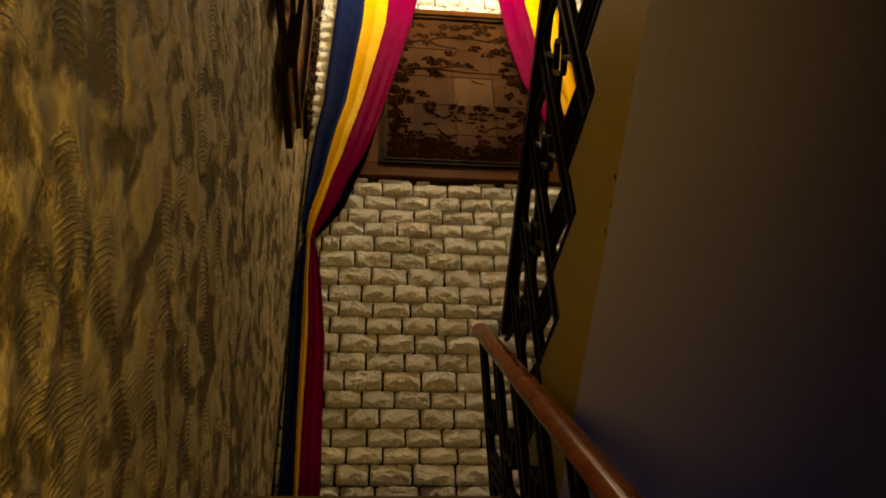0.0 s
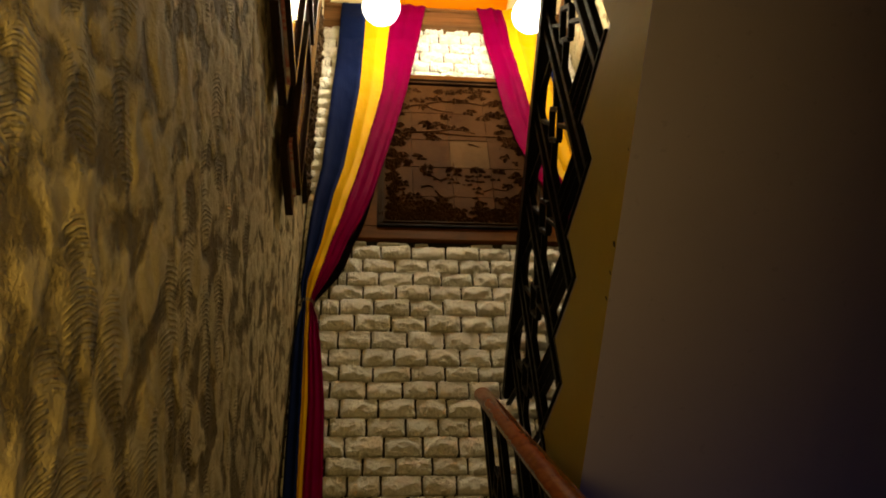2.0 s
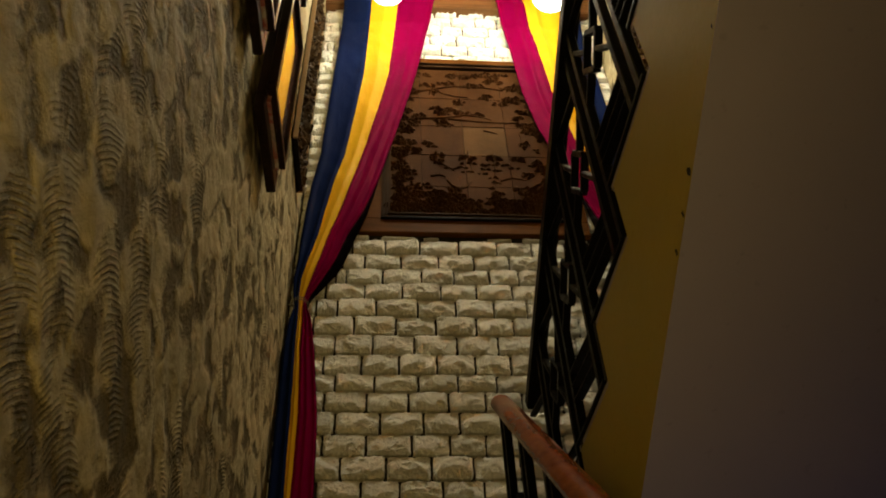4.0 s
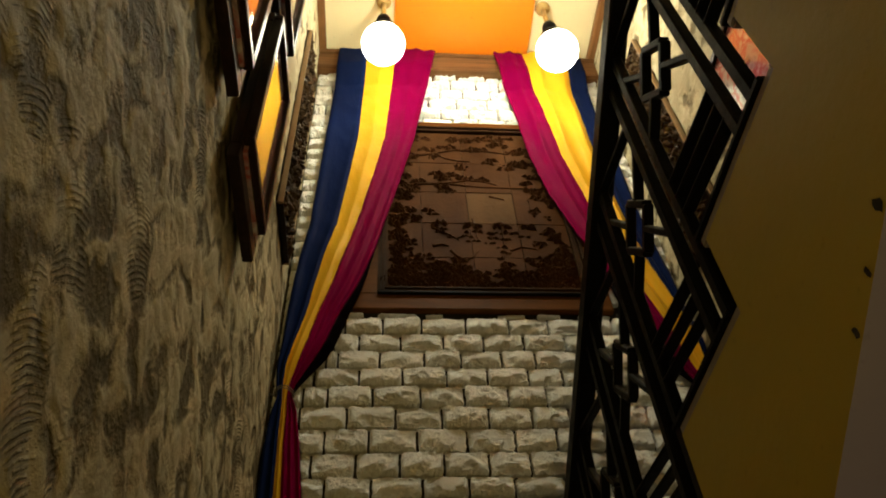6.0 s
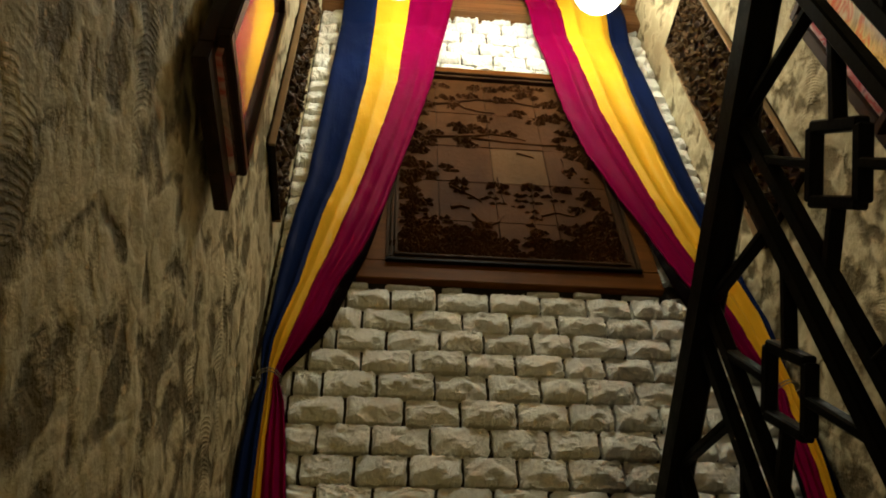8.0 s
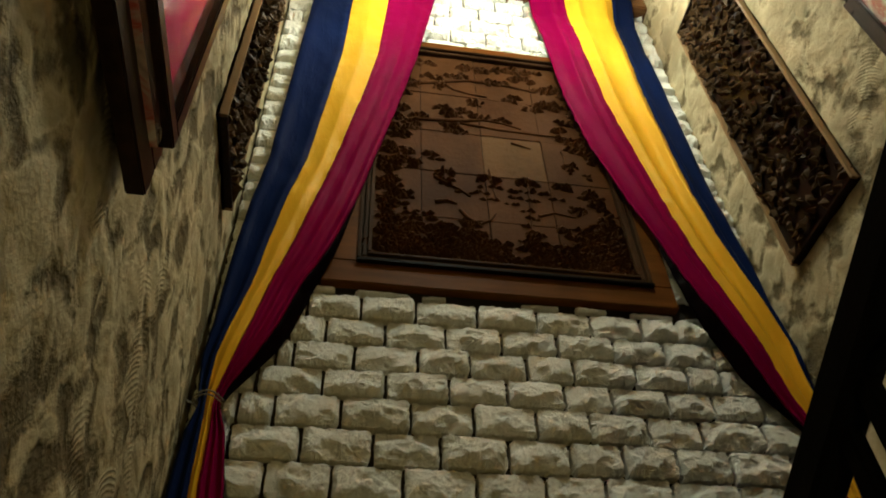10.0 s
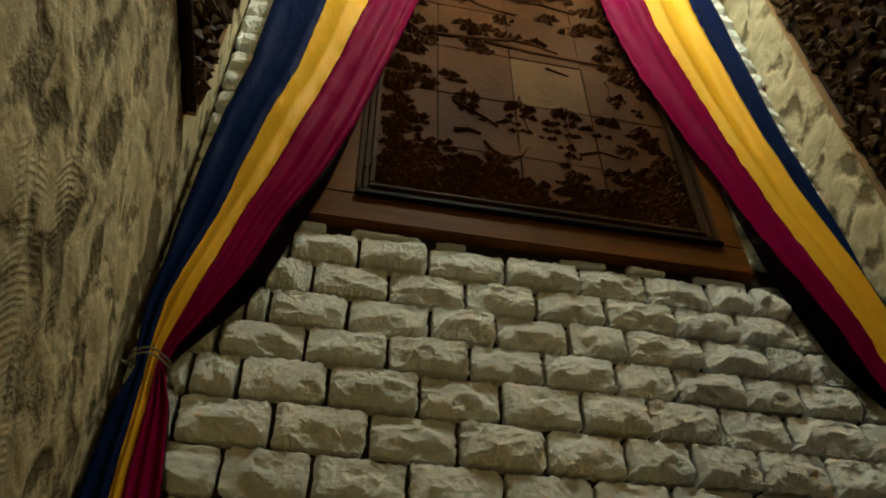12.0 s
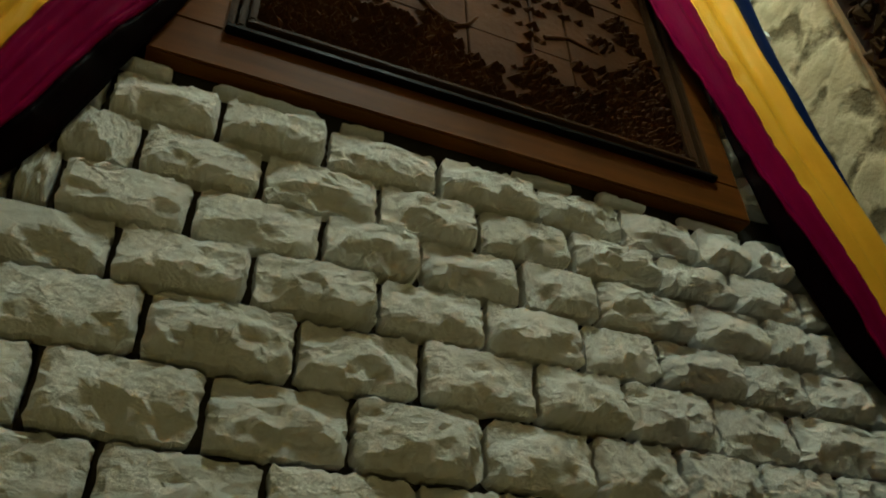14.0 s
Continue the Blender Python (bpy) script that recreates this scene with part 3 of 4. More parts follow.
def carved_panel():
    x0, x1, z0, z1 = -0.447, 0.881, 4.066, 5.80
    ix0, ix1, iz0, iz1 = -0.329, 0.803, 4.172, 5.745
    y = FAR - 0.006
    pan = thing("wall_relief", (0, FAR, z0), "large red-brown carved relief of trees in a varnished wooden frame", "relief")
    rel = lambda lo, hi: ((lo[0], lo[1] - FAR, lo[2] - z0), (hi[0], hi[1] - FAR, hi[2] - z0))
    for lo, hi in (((x0, y - 0.026, z0), (x1, FAR + 0.01, iz0)), ((x0, y - 0.026, iz1), (x1, FAR + 0.01, z1)),
                   ((x0, y - 0.025, iz0), (ix0, FAR + 0.01, iz1)), ((ix1, y - 0.025, iz0), (x1, FAR + 0.01, iz1))):
        part("frame_board", boxes(rel(lo, hi), bevel=0.004), PANEL_WOOD, pan)
    # stepped moulding
    for j, (w, d) in enumerate(((0.0, 0.032), (0.020, 0.022), (0.038, 0.030))):
        a0, a1, b0, b1 = ix0 + w, ix1 - w, iz0 + w, iz1 - w
        t = 0.014
        bm = bmesh.new()
        for lo, hi in (((a0, y - d, b0), (a1, FAR, b0 + t)), ((a0, y - d, b1 - t), (a1, FAR, b1)),
                       ((a0, y - d, b0 + t), (a0 + t, FAR, b1 - t)), ((a1 - t, y - d, b0 + t), (a1, FAR, b1 - t))):
            box(bm, *rel(lo, hi), 0.003)
        part("moulding", bm, RELIEF_EDGE, pan)
    # the shade below the carving's lower edge, built as a black strip
    part("ledge", boxes(rel((ix0, y - 0.044, iz0 - 0.010), (ix1, FAR, iz0 + 0.004)), bevel=0.003), IRON, pan, "black strip standing in for the shade under the carving")
    # tiles
    rng = random.Random(21)
    cols = [ix0 + 0.05, -0.085, 0.19, 0.47, ix1 - 0.05]
    levels = [iz0 + 0.05, 4.47, 4.76, 5.05, 5.35, iz1 - 0.05]
    for a, b in zip(cols, cols[1:]):
        for c, d in zip(levels, levels[1:]):
            dy = rng.uniform(-0.002, 0.002)
            worn = 0.1 < a < 0.3 and 4.7 < c < 4.9
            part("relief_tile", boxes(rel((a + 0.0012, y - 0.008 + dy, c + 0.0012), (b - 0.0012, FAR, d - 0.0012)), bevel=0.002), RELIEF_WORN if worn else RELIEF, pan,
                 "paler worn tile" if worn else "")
    # carving
    out = Vector((0, -1, 0))
    bm = bmesh.new()
    surf = y - 0.008 - FAR

    def at(x, z):
        return Vector((x, surf, z - z0))

    def clump(x, z, w, h, count, size):
        for _ in range(count):
            a, r = rng.uniform(0, math.tau), math.sqrt(rng.random())
            ang = rng.gauss(0, 0.5)
            lump(bm, at(x + w * r * math.cos(a), z + h * r * math.sin(a)), Vector((math.cos(ang), 0, math.sin(ang))), out, size * rng.uniform(0.6, 1.4), rng.uniform(0.35, 0.7), rng)

    def limb(points, r):
        pts = [at(x, z) + Vector((0, -0.003, 0)) for x, z in points]
        tube(bm, pts, [r * (1 - 0.6 * i / (len(pts) - 1)) for i in range(len(pts))], 6)

    def pad(x, z, w, size=0.020):
        """A flat-bottomed pad of foliage, scalloped along its top."""
        for k in range(max(3, int(w / 0.011))):
            dx = rng.uniform(-w, w)
            lump(bm, at(x + dx, z + rng.uniform(0.0, 0.016) * (1 - abs(dx) / w)), Vector((1, 0, rng.uniform(-0.25, 0.25))), out, size * rng.uniform(0.7, 1.25), rng.uniform(0.4, 0.6), rng)

    def sprig(x, z, s):
        """A fan of needles over two or three pads."""
        for k in range(11):
            ang = math.pi * (0.04 + 0.92 * k / 10) + rng.uniform(-0.1, 0.1)
            r = 0.055 * s * rng.uniform(0.75, 1.1)
            lump(bm, at(x + 0.6 * r * math.cos(ang), z + 0.55 * r * math.sin(ang)), Vector((math.cos(ang), 0, math.sin(ang))), out, 0.42 * r, 0.3, rng)
        pad(x, z - 0.006, 0.045 * s)
        pad(x + rng.uniform(-0.02, 0.02), z - 0.036 * s, 0.055 * s)

    def bush(x, z, w, h):
        """A mound of crowded leaves."""
        clump(x, z, w, h, int(9000 * w * h) + 8, 0.020)

    # undergrowth: dense along the bottom, thinning upwards at the sides
    for k in range(110):
        x = rng.uniform(ix0 + 0.07, ix1 - 0.07)
        bush(x, iz0 + 0.075 + abs(rng.gauss(0, 0.085)), 0.05, 0.020)
    for x, z, w, h in ((0.01, 4.40, 0.075, 0.035), (0.12, 4.39, 0.05, 0.03), (0.15, 4.34, 0.06, 0.02), (0.33, 4.35, 0.08, 0.04), (0.54, 4.45, 0.06, 0.035), (0.65, 4.45, 0.06, 0.04), (0.49, 4.34, 0.06, 0.03), (-0.12, 4.36, 0.07, 0.04)):
        bush(x, z, w, h)
    for k in range(110):
        z = iz0 + 0.12 + 1.25 * rng.random() ** 1.5
        e = abs(rng.gauss(0, 0.055))
        bush(ix0 + 0.085 + e if k % 2 else ix1 - 0.085 - 1.5 * e, z, 0.036, 0.024)
    for x, z in ((-0.22, 4.67), (-0.17, 4.60), (-0.20, 4.53), (-0.13, 4.47), (-0.09, 4.485), (0.62, 4.83), (0.65, 4.685), (0.68, 4.627), (0.70, 4.568)):
        pad(x, z, 0.05)
        pad(x + 0.02, z - 0.03, 0.04)
    # pines and their drifting pads
    for x, z, s in ((-0.045, 4.865, 0.8), (-0.11, 4.80, 0.8), (0.02, 4.742, 1.0), (0.207, 4.723, 1.15), (0.376, 4.722, 1.2)):
        sprig(x, z, s)
    for x, z in ((0.005, 4.674), (0.085, 4.636), (0.166, 4.641), (0.204, 4.606), (0.321, 4.669), (0.316, 4.626), (0.284, 4.589), (0.398, 4.672), (0.398, 4.62), (0.486, 4.645), (0.595, 4.665), (0.362, 4.552), (0.369, 4.504), (0.349, 4.453)):
        pad(x, z, 0.036)
    limb([(-0.03, 4.72), (0.03, 4.68), (0.08, 4.65), (0.12, 4.61)], 0.007)
    limb([(0.21, 4.80), (0.215, 4.72), (0.23, 4.60)], 0.006)
    limb([(0.375, 4.72), (0.37, 4.60), (0.36, 4.42)], 0.007)
    # a heart-shaped rock, the shore and a thin dry stem
    limb([(0.072, 4.523), (0.10, 4.48), (0.152, 4.449), (0.19, 4.475), (0.217, 4.518)], 0.008)
    limb([(-0.03, 4.56), (0.02, 4.575), (0.06, 4.56)], 0.009)
    limb([(0.40, 4.53), (0.47, 4.56), (0.56, 4.54)], 0.006)
    limb([(0.329, 5.015), (0.38, 4.998), (0.416, 4.984)], 0.006)
    limb([(0.56, 4.99), (0.565, 4.93), (0.55, 4.86)], 0.005)
    # the long bough with its leaves
    limb([(-0.16, 5.10), (-0.10, 5.123), (0.08, 5.139), (0.206, 5.17), (0.30, 5.16), (0.387, 5.129)], 0.011)
    limb([(0.096, 5.129), (0.277, 5.105), (0.446, 5.10), (0.62, 5.105)], 0.008)
    for x, z, w in ((-0.09, 5.15, 0.04), (0.024, 5.233, 0.045), (0.06, 5.19, 0.05), (0.124, 5.229, 0.035), (0.184, 5.30, 0.035), (0.077, 5.06, 0.055), (0.05, 5.10, 0.04), (0.20, 5.19, 0.05), (0.30, 5.18, 0.045), (-0.14, 5.05, 0.04)):
        clump(x, z, w, 0.024, 15, 0.019)
    # boughs above
    limb([(-0.16, 5.41), (-0.034, 5.44), (0.147, 5.495), (0.362, 5.49), (0.5, 5.46)], 0.011)
    limb([(0.02, 5.45), (0.08, 5.40), (0.16, 5.375), (0.24, 5.37)], 0.008)
    for x, z, w in ((0.296, 5.504, 0.08), (0.438, 5.56, 0.08), (0.366, 5.372, 0.045), (0.456, 5.308, 0.045), (-0.03, 5.49, 0.06), (0.10, 5.53, 0.06), (0.55, 5.48, 0.07), (0.56, 5.36, 0.06), (0.2, 5.61, 0.12), (0.42, 5.64, 0.12), (-0.1, 5.62, 0.10), (0.02, 5.42, 0.04), (0.62, 5.22, 0.05)):
        clump(x, z, w, 0.030, int(330 * w), 0.020)
    bmesh.ops.recalc_face_normals(bm, faces=bm.faces)
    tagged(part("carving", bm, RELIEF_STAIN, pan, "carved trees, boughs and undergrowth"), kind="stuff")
    return pan


carved_panel()


def leaf_panel(x, out_sign, y0, y1, z0, z1, seed):
    """A narrow board of carved leaves on a side wall."""
    rng = random.Random(seed)
    pan = thing("wall_panel", (x, (y0 + y1) / 2, z0), "tall dark wooden panel of carved leaves on the plaster wall", "panel", "carved leaf panels on the side walls")
    oy, t = (y0 + y1) / 2, 0.04
    sx = out_sign
    def b(xa, ya, za, xb, yb, zb):
        return (min(sx * xa, sx * xb), ya - oy, za - z0), (max(sx * xa, sx * xb), yb - oy, zb - z0)
    part("backboard", boxes(b(0.002, y0, z0, 0.018, y1, z1), bevel=0.002), FRAME_WOOD, pan)
    w = 0.012
    for k in (b(0.001, y0, z0, t, y0 + w, z1), b(0.001, y1 - w, z0, t, y1, z1)):
        part("edge_strip", boxes(k, bevel=0.002), TAN_WOOD, pan)
    for k in (b(0.001, y0 + w, z0, t, y1 - w, z0 + w), b(0.001, y0 + w, z1 - w, t, y1 - w, z1)):
        part("edge_strip", boxes(k, bevel=0.002), FRAME_WOOD, pan)
    bm = bmesh.new()
    out = Vector((sx, 0, 0))
    for _ in range(560):
        c = Vector((sx * rng.uniform(0.020, 0.038), rng.uniform(y0 + 0.025, y1 - 0.025) - oy, rng.uniform(z0 + 0.025, z1 - 0.025) - z0))
        a = rng.uniform(0, math.tau)
        tilt = (out + Vector((0, rng.uniform(-0.6, 0.6), rng.uniform(-0.6, 0.6)))).normalized()
        along = Vector((0, math.cos(a), math.sin(a)))
        along = (along - tilt * along.dot(tilt)).normalized()
        lump(bm, c, along, tilt, rng.uniform(0.022, 0.038), rng.uniform(0.4, 0.6), rng)
    bmesh.ops.recalc_face_normals(bm, faces=bm.faces)
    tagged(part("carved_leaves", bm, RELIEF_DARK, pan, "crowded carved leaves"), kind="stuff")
    return pan


leaf_panel(LEFT, 1, 2.87, 3.26, 4.14, 5.85, 31)
leaf_panel(RIGHT, -1, 2.84, 3.27, 4.14, 5.84, 32)


# ---------------------------------------------------------------- framed pictures
def picture(x, sx, y0, y1, z0, z1, label, hang=0.0):
    """A glazed picture in a two-stepped dark wooden frame: a deep back frame and a raised front one."""
    pic = thing("picture_frame", (x, (y0 + y1) / 2, z0), label, "picture", "framed pictures on the stairwell walls")
    oy = (y0 + y1) / 2
    def b(xa, ya, za, xb, yb, zb):
        xa, xb = (v + hang if v > 0 else 0.0015 for v in (xa, xb))
        return (min(sx * xa, sx * xb), ya - oy, za - z0), (max(sx * xa, sx * xb), yb - oy, zb - z0)
    if hang:
        for yc in (y0 + 0.09, y1 - 0.09):
            part("spacer_block", boxes(b(0.0, yc - 0.02, z1 - 0.16, 0.004, yc + 0.02, z1 - 0.10), bevel=0.002), FRAME_WOOD, pic)
    def ring(name, xa, xb, ya, yb, za, zb, w):
        for k in (b(xa, ya, za, xb, yb, za + w), b(xa, ya, zb - w, xb, yb, zb),
                  b(xa, ya, za + w, xb, ya + w, zb - w), b(xa, yb - w, za + w, xb, yb, zb - w)):
            part(name, boxes(k, bevel=0.003), FRAME_WOOD, pic)
    ring("back_rail", 0.001, 0.036, y0, y1 + 0.035, z0, z1, 0.07)
    ring("front_rail", 0.036, 0.068, y0, y1, z0 + 0.095, z1 - 0.02, 0.035)
    part("picture_sheet", boxes(b(0.004, y0 + 0.03, z0 + 0.06, 0.050, y1 - 0.03, z1 - 0.05)), PRINT, pic, "dim print behind reflecting glass")
    return pic


HANG = 0.029                       # the frames on this wall hang a little off it
picture(LEFT, 1, 2.02, 2.405, 3.275, 4.23, "dark wooden picture frame with glass reflecting the curtain", HANG)
picture(LEFT, 1, 1.408, 1.856, 3.38, 4.23, "dark wooden picture frame on the plaster wall", HANG)
picture(LEFT, 1, 1.927, 2.305, 4.325, 5.174, "upper dark wooden picture frame with a bright edge", HANG)
picture(RIGHT, -1, 1.98, 2.47, 3.75, 4.66, "reddish wooden picture frame behind the railing")


# ---------------------------------------------------------------- railings
def railing(label, x, y_lo, y_hi, base, slope, pitch, first, height, handrail):
    """Iron railing in the plane x. base(y): line of the step edges, slope: rise towards -y (upper) or +y."""
    rail = thing("stair_railing", (x, y_hi, base(y_hi)), label, "railing", "stair railings")
    o = Vector((x, y_hi, base(y_hi)))
    P = lambda y, v: Vector((0, y - o.y, base(y) + v - o.z))
    Z = lambda y, z: Vector((0, y - o.y, z - o.z))
    def piece(name, a, b, wide=0.023, deep=0.021 if slope < 0 else 0.026):
        part(name, bar(bmesh.new(), a, b, wide, deep), IRON, rail)
    if handrail == "iron":
        part("top_rail", bar(bmesh.new(), P(y_lo, height), P(y_hi, height), 0.055, 0.05, 0.006), IRON, rail)
    else:
        pts = [P(y_lo + (y_hi - y_lo) * k / 12, height) for k in range(13)]
        part("handrail", tube(bmesh.new(), pts + [P(y_hi + 0.012, height), P(y_hi + 0.02, height)], [0.036] * 13 + [0.030, 0.016], 16, 0.85), RAIL_WOOD, rail,
             "polished red-brown wooden handrail with a rounded end", True)
        part("top_rail", bar(bmesh.new(), P(y_lo, height - 0.035), P(y_hi, height - 0.035), 0.008, 0.03), IRON, rail)
    ys = []
    y = first
    while y > y_lo:
        ys.append(y)
        y -= pitch
    for k, y in enumerate(ys):
        for d in ((-0.030, 0.030) if slope < 0 else (-0.026, 0.026)):
            if y_lo < y + d < y_hi:
                foot = Z(y + d, LANDING + UP_RISE * k + 0.02) if slope < 0 else P(y + d, -0.015)
                piece("upright", foot, P(y + d, height), 0.024, 0.023)
    for y in ys:
        far = y
        near = y - pitch
        if near < y_lo:
            continue
        a, b = near + 0.034, far - 0.034
        s = math.copysign(1, slope)
        if slope < 0:
            # rises towards the near end
            z = base(far) + 0.234
            for j in range(3):
                piece("slat", Z(b, z - 0.043 * j), Z(a, z - 0.025 - 0.043 * j), 0.009, 0.025)
            cy = far - 0.139
            cz = base(cy) + 0.40
            q = [(cy - 0.002, cz + 0.079), (cy - 0.067, cz - 0.004), (cy + 0.001, cz - 0.077), (cy + 0.068, cz + 0.004)]
            for m in range(4):
                piece("loop_bar", Z(*q[m]), Z(*q[(m + 1) % 4]), 0.018)
            piece("link", Z(cy - 0.035, cz + 0.037), Z(a, cz + 0.132), 0.016)
            piece("link", Z(cy + 0.033, cz + 0.042), Z(b, cz + 0.146), 0.015)
            piece("link", Z(cy + 0.034, cz - 0.038), Z(b, cz - 0.095), 0.016)
            piece("link", Z(cy - 0.033, cz - 0.041), Z(a, cz - 0.150), 0.015)
            piece("brace", Z(far + 0.25, base(far) + 0.582), Z(far + 0.03, base(far) + 0.536), 0.015)
        else:
            cy = (a + b) / 2
            cz = base(cy) + 0.36
            q = [(cy - 0.003, cz + 0.060), (cy - 0.05, cz), (cy, cz - 0.064), (cy + 0.05, cz)]
            for m in range(4):
                piece("loop_bar", Z(*q[m]), Z(*q[(m + 1) % 4]), 0.019)
            piece("link", Z(*q[1]), Z(a, cz), 0.019)
            piece("link", Z(*q[3]), Z(b, cz), 0.019)
            for j in range(3):
                piece("slat", P(b, 0.18 - 0.043 * j), P(a, 0.2 - 0.043 * j), 0.021)
    if slope < 0:
        for k in range(UP_STEPS):
            y, z = STEP_Y0 - UP_GO * k, LANDING + UP_RISE * (k + 1) + 0.030
            piece("bottom_bar", Z(y + 0.03, z), Z(y - UP_GO + 0.03, z), 0.014, 0.03)
    return rail


up_line = lambda y: LANDING + UP_RISE + (STEP_Y0 - y) * UP_SLOPE
low_line = lambda y: LANDING - (STEP_Y0 + 0.06 - y) * LOW_SLOPE
railing("black iron lattice railing of the upper flight", 0.226, -1.2, 2.68, up_line, -UP_SLOPE, 0.285, 2.445, 0.735, "iron")
railing("black iron railing with a red-brown wooden handrail", 0.095, 0.25, 2.57, low_line, LOW_SLOPE, 0.26, 2.53, 0.672, "wood")


# ---------------------------------------------------------------- stone wall, stone by stone
wall = structure("wall_north", boxes(((LEFT - 0.001, FAR + 0.03, FLOOR - 0.2), (RIGHT + 0.001, FAR + 0.25, TOP + 0.1))), MORTAR,
                 "wall of pale grey split-faced stones in staggered courses")


def stone_mesh(seed):
    """A split-faced stone of unit width and height: a sloping upper face, a broken brow and scooped chips below it."""
    rng = random.Random(seed)
    nx, nz = 17, 11
    bm = bmesh.new()
    shift = Vector((seed * 3.7, seed * 1.3, 0))
    brow = [rng.uniform(-0.47, -0.22) for _ in range(6)]
    proud = [rng.uniform(0.026, 0.036) for _ in range(6)]
    planes = [(rng.uniform(0.027, 0.034), rng.uniform(-0.02, 0.02), rng.uniform(-0.030, -0.008)) for _ in range(2)]
    planes += [(rng.uniform(0.038, 0.054), rng.choice((-1, 1)) * rng.uniform(0.03, 0.11), rng.uniform(-0.11, 0.0)) for _ in range(2)]
    scoops = [(rng.uniform(-0.42, 0.42), rng.uniform(-0.52, -0.26), rng.uniform(0.09, 0.24), rng.uniform(0.12, 0.30), rng.uniform(0.007, 0.016)) for _ in range(rng.choice((2, 3, 3, 4)))]
    scoops += [(rng.uniform(-0.42, 0.42), rng.uniform(-0.2, 0.4), rng.uniform(0.08, 0.2), rng.uniform(0.10, 0.22), rng.uniform(0.003, 0.009)) for _ in range(rng.choice((1, 2, 2)))]

    def along(row, u):
        k = min(4.999, max(0.0, (u + 0.5) * 5))
        i = int(k)
        return row[i] + (row[i + 1] - row[i]) * (k - i)

    grid = []
    for j in range(nz):
        row = []
        for i in range(nx):
            u, w = i / (nx - 1) - 0.5, j / (nz - 1) - 0.5
            inside = max(abs(u), abs(w)) < 0.49
            ju = rng.uniform(-0.022, 0.022) if abs(u) < 0.49 else rng.uniform(-0.014, 0.010)
            jw = rng.uniform(-0.032, 0.032) if abs(w) < 0.49 else rng.uniform(-0.045, 0.025)
            if inside:
                u, w = u + ju, w + jw
                ju = jw = 0.0
                p = Vector((u * 2.0, w, 0)) * 3.2 + shift
                r, top = along(brow, u), along(proud, u)
                out = 0.014 + (top - 0.014) * (0.5 - w) / (0.5 - r) if w > r else top - (r - w) * (0.065 + 0.06 * noise.noise(p * 0.7))
                out = min([out] + [c + a * u + b * w for c, a, b in planes])
                out += 0.003 * noise.noise(p) + 0.0035 * noise.noise(p * 2.7)
                for bu, bw, ru, rw, deep in scoops:
                    k = ((u - bu) / ru) ** 2 + ((w - bw) / rw) ** 2
                    if k < 1.0:
                        out -= deep * (1.0 - 0.35 * k)
                rim = min(1.0, (0.5 - abs(u)) * 14.0 + 0.2) * min(1.0, (0.5 - abs(w)) * 9.0 + 0.3)
                d = -max(0.003, out) * rim + rng.uniform(-0.0015, 0.0015)
            else:
                d = rng.uniform(-0.007, 0.002)
            if abs(u) > 0.49 and abs(w) > 0.49:
                k = rng.uniform(0.0, 0.06)
                ju, jw = -math.copysign(k * 0.6, u), -math.copysign(k * 1.5, w)
            row.append(bm.verts.new((u + ju, d, w + jw)))
        grid.append(row)
    for j in range(nz - 1):
        for i in range(nx - 1):
            a, b, c, d = grid[j][i], grid[j][i + 1], grid[j + 1][i + 1], grid[j + 1][i]
            if rng.random() < 0.5:
                bm.faces.new((a, b, c)), bm.faces.new((a, c, d))
            else:
                bm.faces.new((a, b, d)), bm.faces.new((b, c, d))
    loop = grid[0] + [r[-1] for r in grid[1:]] + grid[-1][-2::-1] + [r[0] for r in grid[-2:0:-1]]
    back = [bm.verts.new((v.co.x * 0.985, 0.034, v.co.z * 0.97)) for v in loop]
    for i in range(len(loop)):
        j = (i + 1) % len(loop)
        bm.faces.new((loop[j], loop[i], back[i], back[j]))
    return mesh_of(bm, "stone", STONE)


STONES = [stone_mesh(100 + k) for k in range(40)]


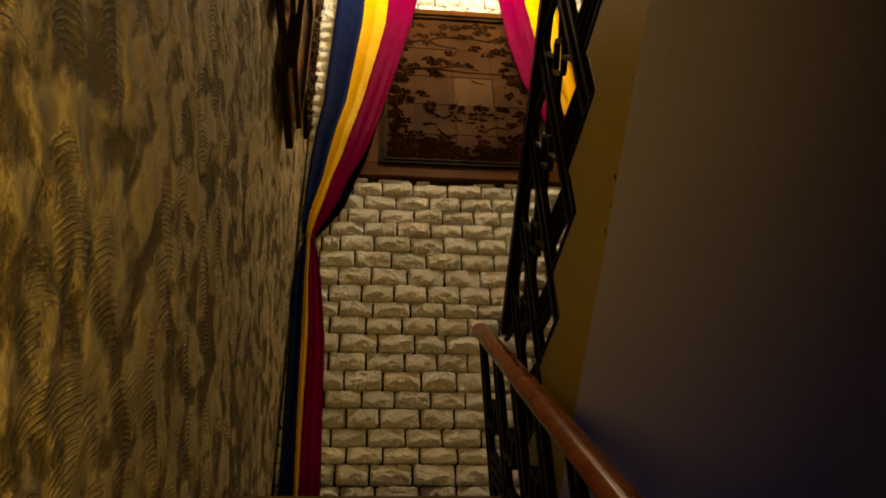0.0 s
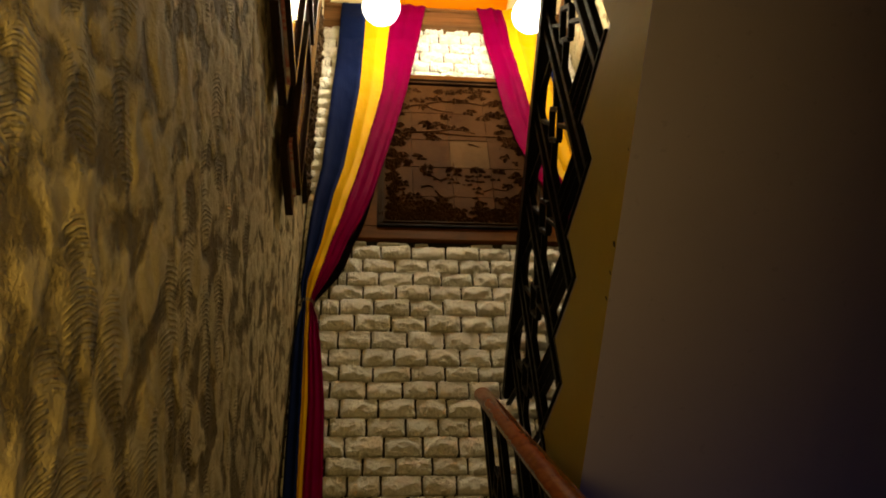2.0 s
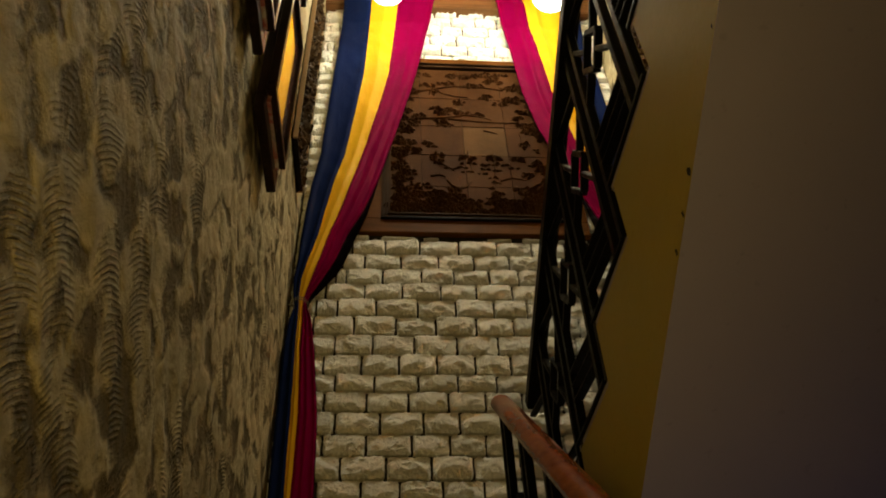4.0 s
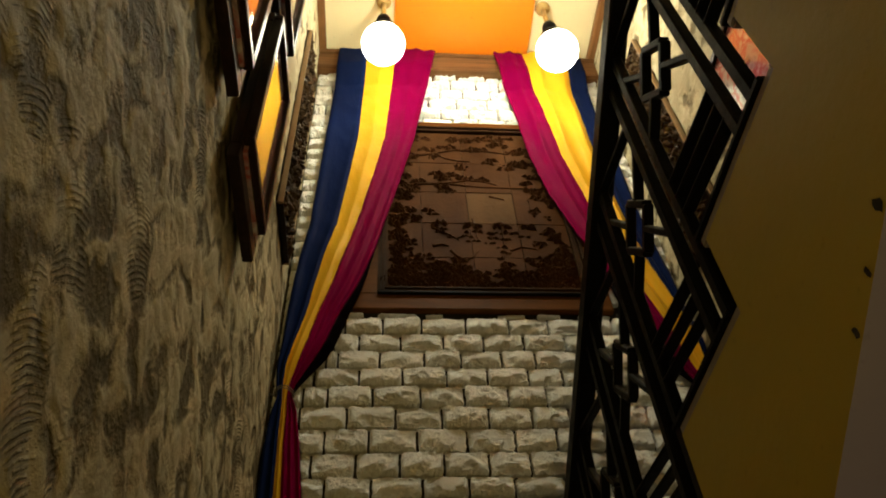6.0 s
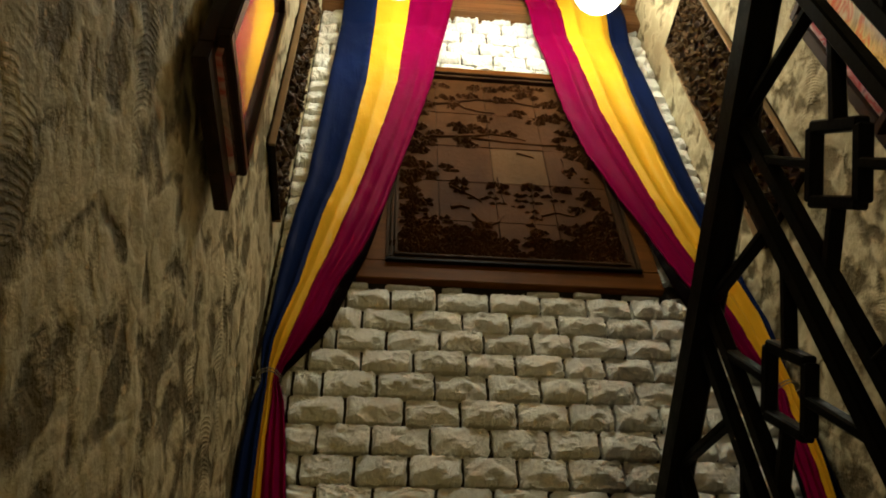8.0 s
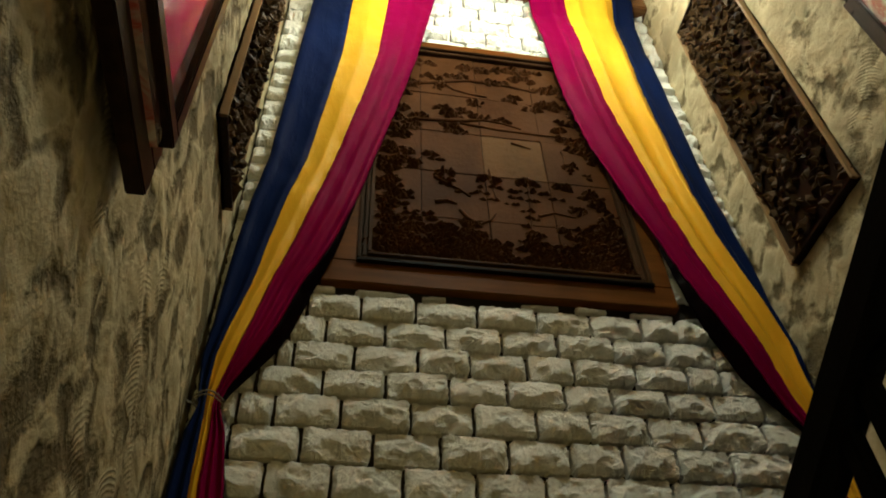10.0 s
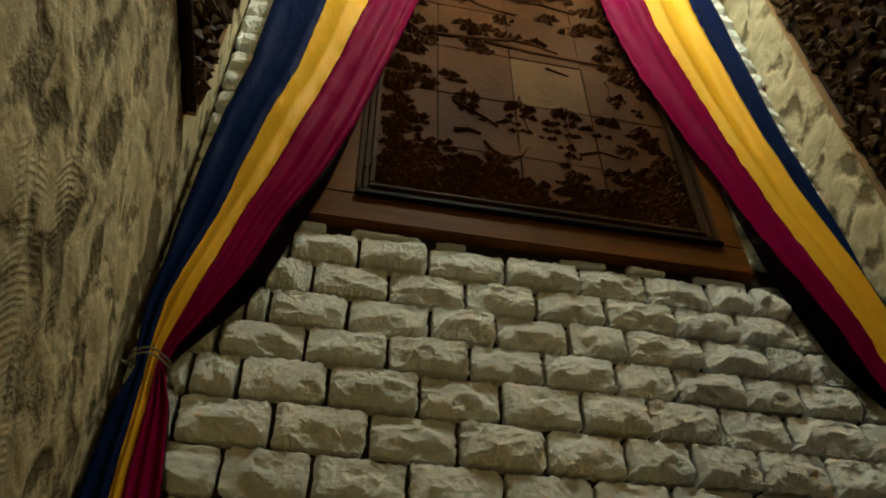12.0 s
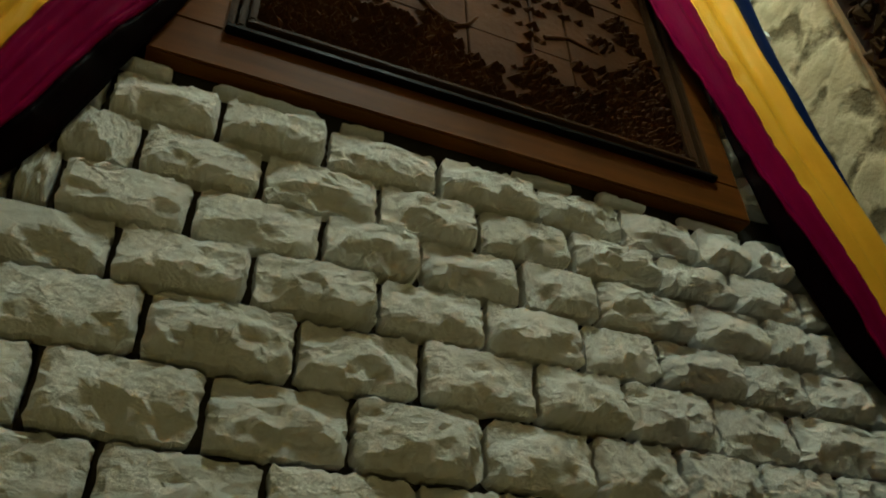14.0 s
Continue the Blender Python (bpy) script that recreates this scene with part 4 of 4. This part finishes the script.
def courses():
    """Each course: bottom, top and the joints between its stones."""
    rng = random.Random(77)
    known = {
        1: [-0.482, -0.299, -0.107, 0.113, 0.329, 0.529, 0.72, 0.856, 0.968],
        2: [-0.532, -0.411, -0.212, -0.004, 0.191, 0.391, 0.596, 0.782, 0.973],
        3: [-0.562, -0.507, -0.311, -0.101, 0.075, 0.269, 0.431, 0.651, 0.84, 0.967],
        4: [-0.609, -0.405, -0.205, 0.0, 0.192, 0.385, 0.549, 0.744, 0.907],
        5: [-0.651, -0.542, -0.341, -0.125, 0.075, 0.276, 0.454, 0.651, 0.833, 1.051],
        6: [-0.657, -0.452, -0.239, -0.033, 0.176, 0.370, 0.540, 0.719, 0.899],
        7: [-0.541, -0.354, -0.146, 0.070, 0.281, 0.466, 0.678],
        8: [-0.406, -0.222, -0.035, 0.155, 0.333, 0.532],
        9: [-0.528, -0.340, -0.129, 0.063, 0.253],
        10: [-0.573, -0.375, -0.177, 0.013, 0.190],
        11: [-0.516, -0.309, -0.108, 0.062, 0.258],
        12: [-0.567, -0.370, -0.164, 0.011, 0.176],
        13: [-0.481, -0.279, -0.076, 0.113],
        14: [-0.578, -0.387, -0.218, -0.029, 0.154],
        15: [-0.461, -0.294, -0.086, 0.089],
        16: [-0.534, -0.354, -0.162, 0.024, 0.224],
        17: [-0.454, -0.273, -0.091, 0.099],
    }
    z = 3.926
    out = []

    def joints(have):
        xs = list(have) if have else [rng.uniform(-0.1, 0.1)]
        while xs[-1] < RIGHT - 0.28:
            xs.append(xs[-1] + rng.uniform(0.165, 0.225))
        while xs[0] > LEFT + 0.28:
            xs.insert(0, xs[0] - rng.uniform(0.165, 0.225))
        return [LEFT + 0.004] + xs + [RIGHT - 0.004]

    heights = {1: 0.106, 2: 0.106, 3: 0.107, 4: 0.106, 5: 0.115, 6: 0.116, 7: 0.118, 8: 0.118, 9: 0.097, 10: 0.107, 11: 0.115,
               12: 0.110, 13: 0.115, 14: 0.099, 15: 0.109, 16: 0.097, 17: 0.086}
    top = z + heights[1]
    k = 1
    t = top
    while t > LANDING + 0.05:
        h = heights.get(k, rng.uniform(0.102, 0.111))
        out.append((t - h, t, joints(known.get(k))))
        t -= h
        k += 1
    t = top
    while t < TOP - 0.225:
        h = rng.uniform(0.108, 0.118) if t < 5.5 else rng.uniform(0.128, 0.142)
        out.append((t, t + h, joints(None)))
        t += h
    return out


def lay_stones():
    rng = random.Random(9)
    rest = bmesh.new()
    made = 0
    px0, px1, pz0, pz1 = -0.452, 0.886, 4.062, 5.804
    for z0, z1, xs in courses():
        for a, b in zip(xs, xs[1:]):
            lo, hi, deep = z0, z1, rng.uniform(0.8, 1.25)
            if b > px0 and a < px1 and hi > pz0 and lo < pz1:
                if lo < pz0:
                    # thin broken slivers packed under the panel frame
                    hi = min(pz0 - 0.002, lo + rng.uniform(0.022, 0.034))
                    a, b = a + rng.uniform(0.0, 0.05), b - rng.uniform(0.0, 0.06)
                    deep = rng.uniform(0.35, 0.6)
                elif hi > pz1:
                    lo = pz1 + 0.002
                elif a < px0:
                    b = px0
                elif b > px1:
                    a = px1
                else:
                    continue
            w, h = b - a - 0.011, hi - lo - 0.011
            if w < 0.02 or h < 0.012 or (deep < 0.62 and rng.random() < 0.15):
                continue
            x, z = (a + b) / 2, (lo + hi) / 2
            me = rng.choice(STONES)
            flip = rng.choice((-1, 1))
            m = Matrix.LocRotScale((x, FAR + rng.uniform(-0.006, 0.006), z), Euler((0, radians(rng.uniform(-0.8, 0.8)), 0)), (w, deep, h))
            if 2.25 < z < 4.2 and made < 300:
                ob = new("stone", me)
                ob.parent = wall
                ob.matrix_basis = m
                made += 1
            else:
                count = len(rest.verts)
                rest.from_mesh(me)
                rest.verts.ensure_lookup_table()
                for v in rest.verts[count:]:
                    v.co = m @ v.co
    tagged(part("stone_courses", rest, STONE, wall, "pale split-faced stones in courses"), kind="stuff")


lay_stones()
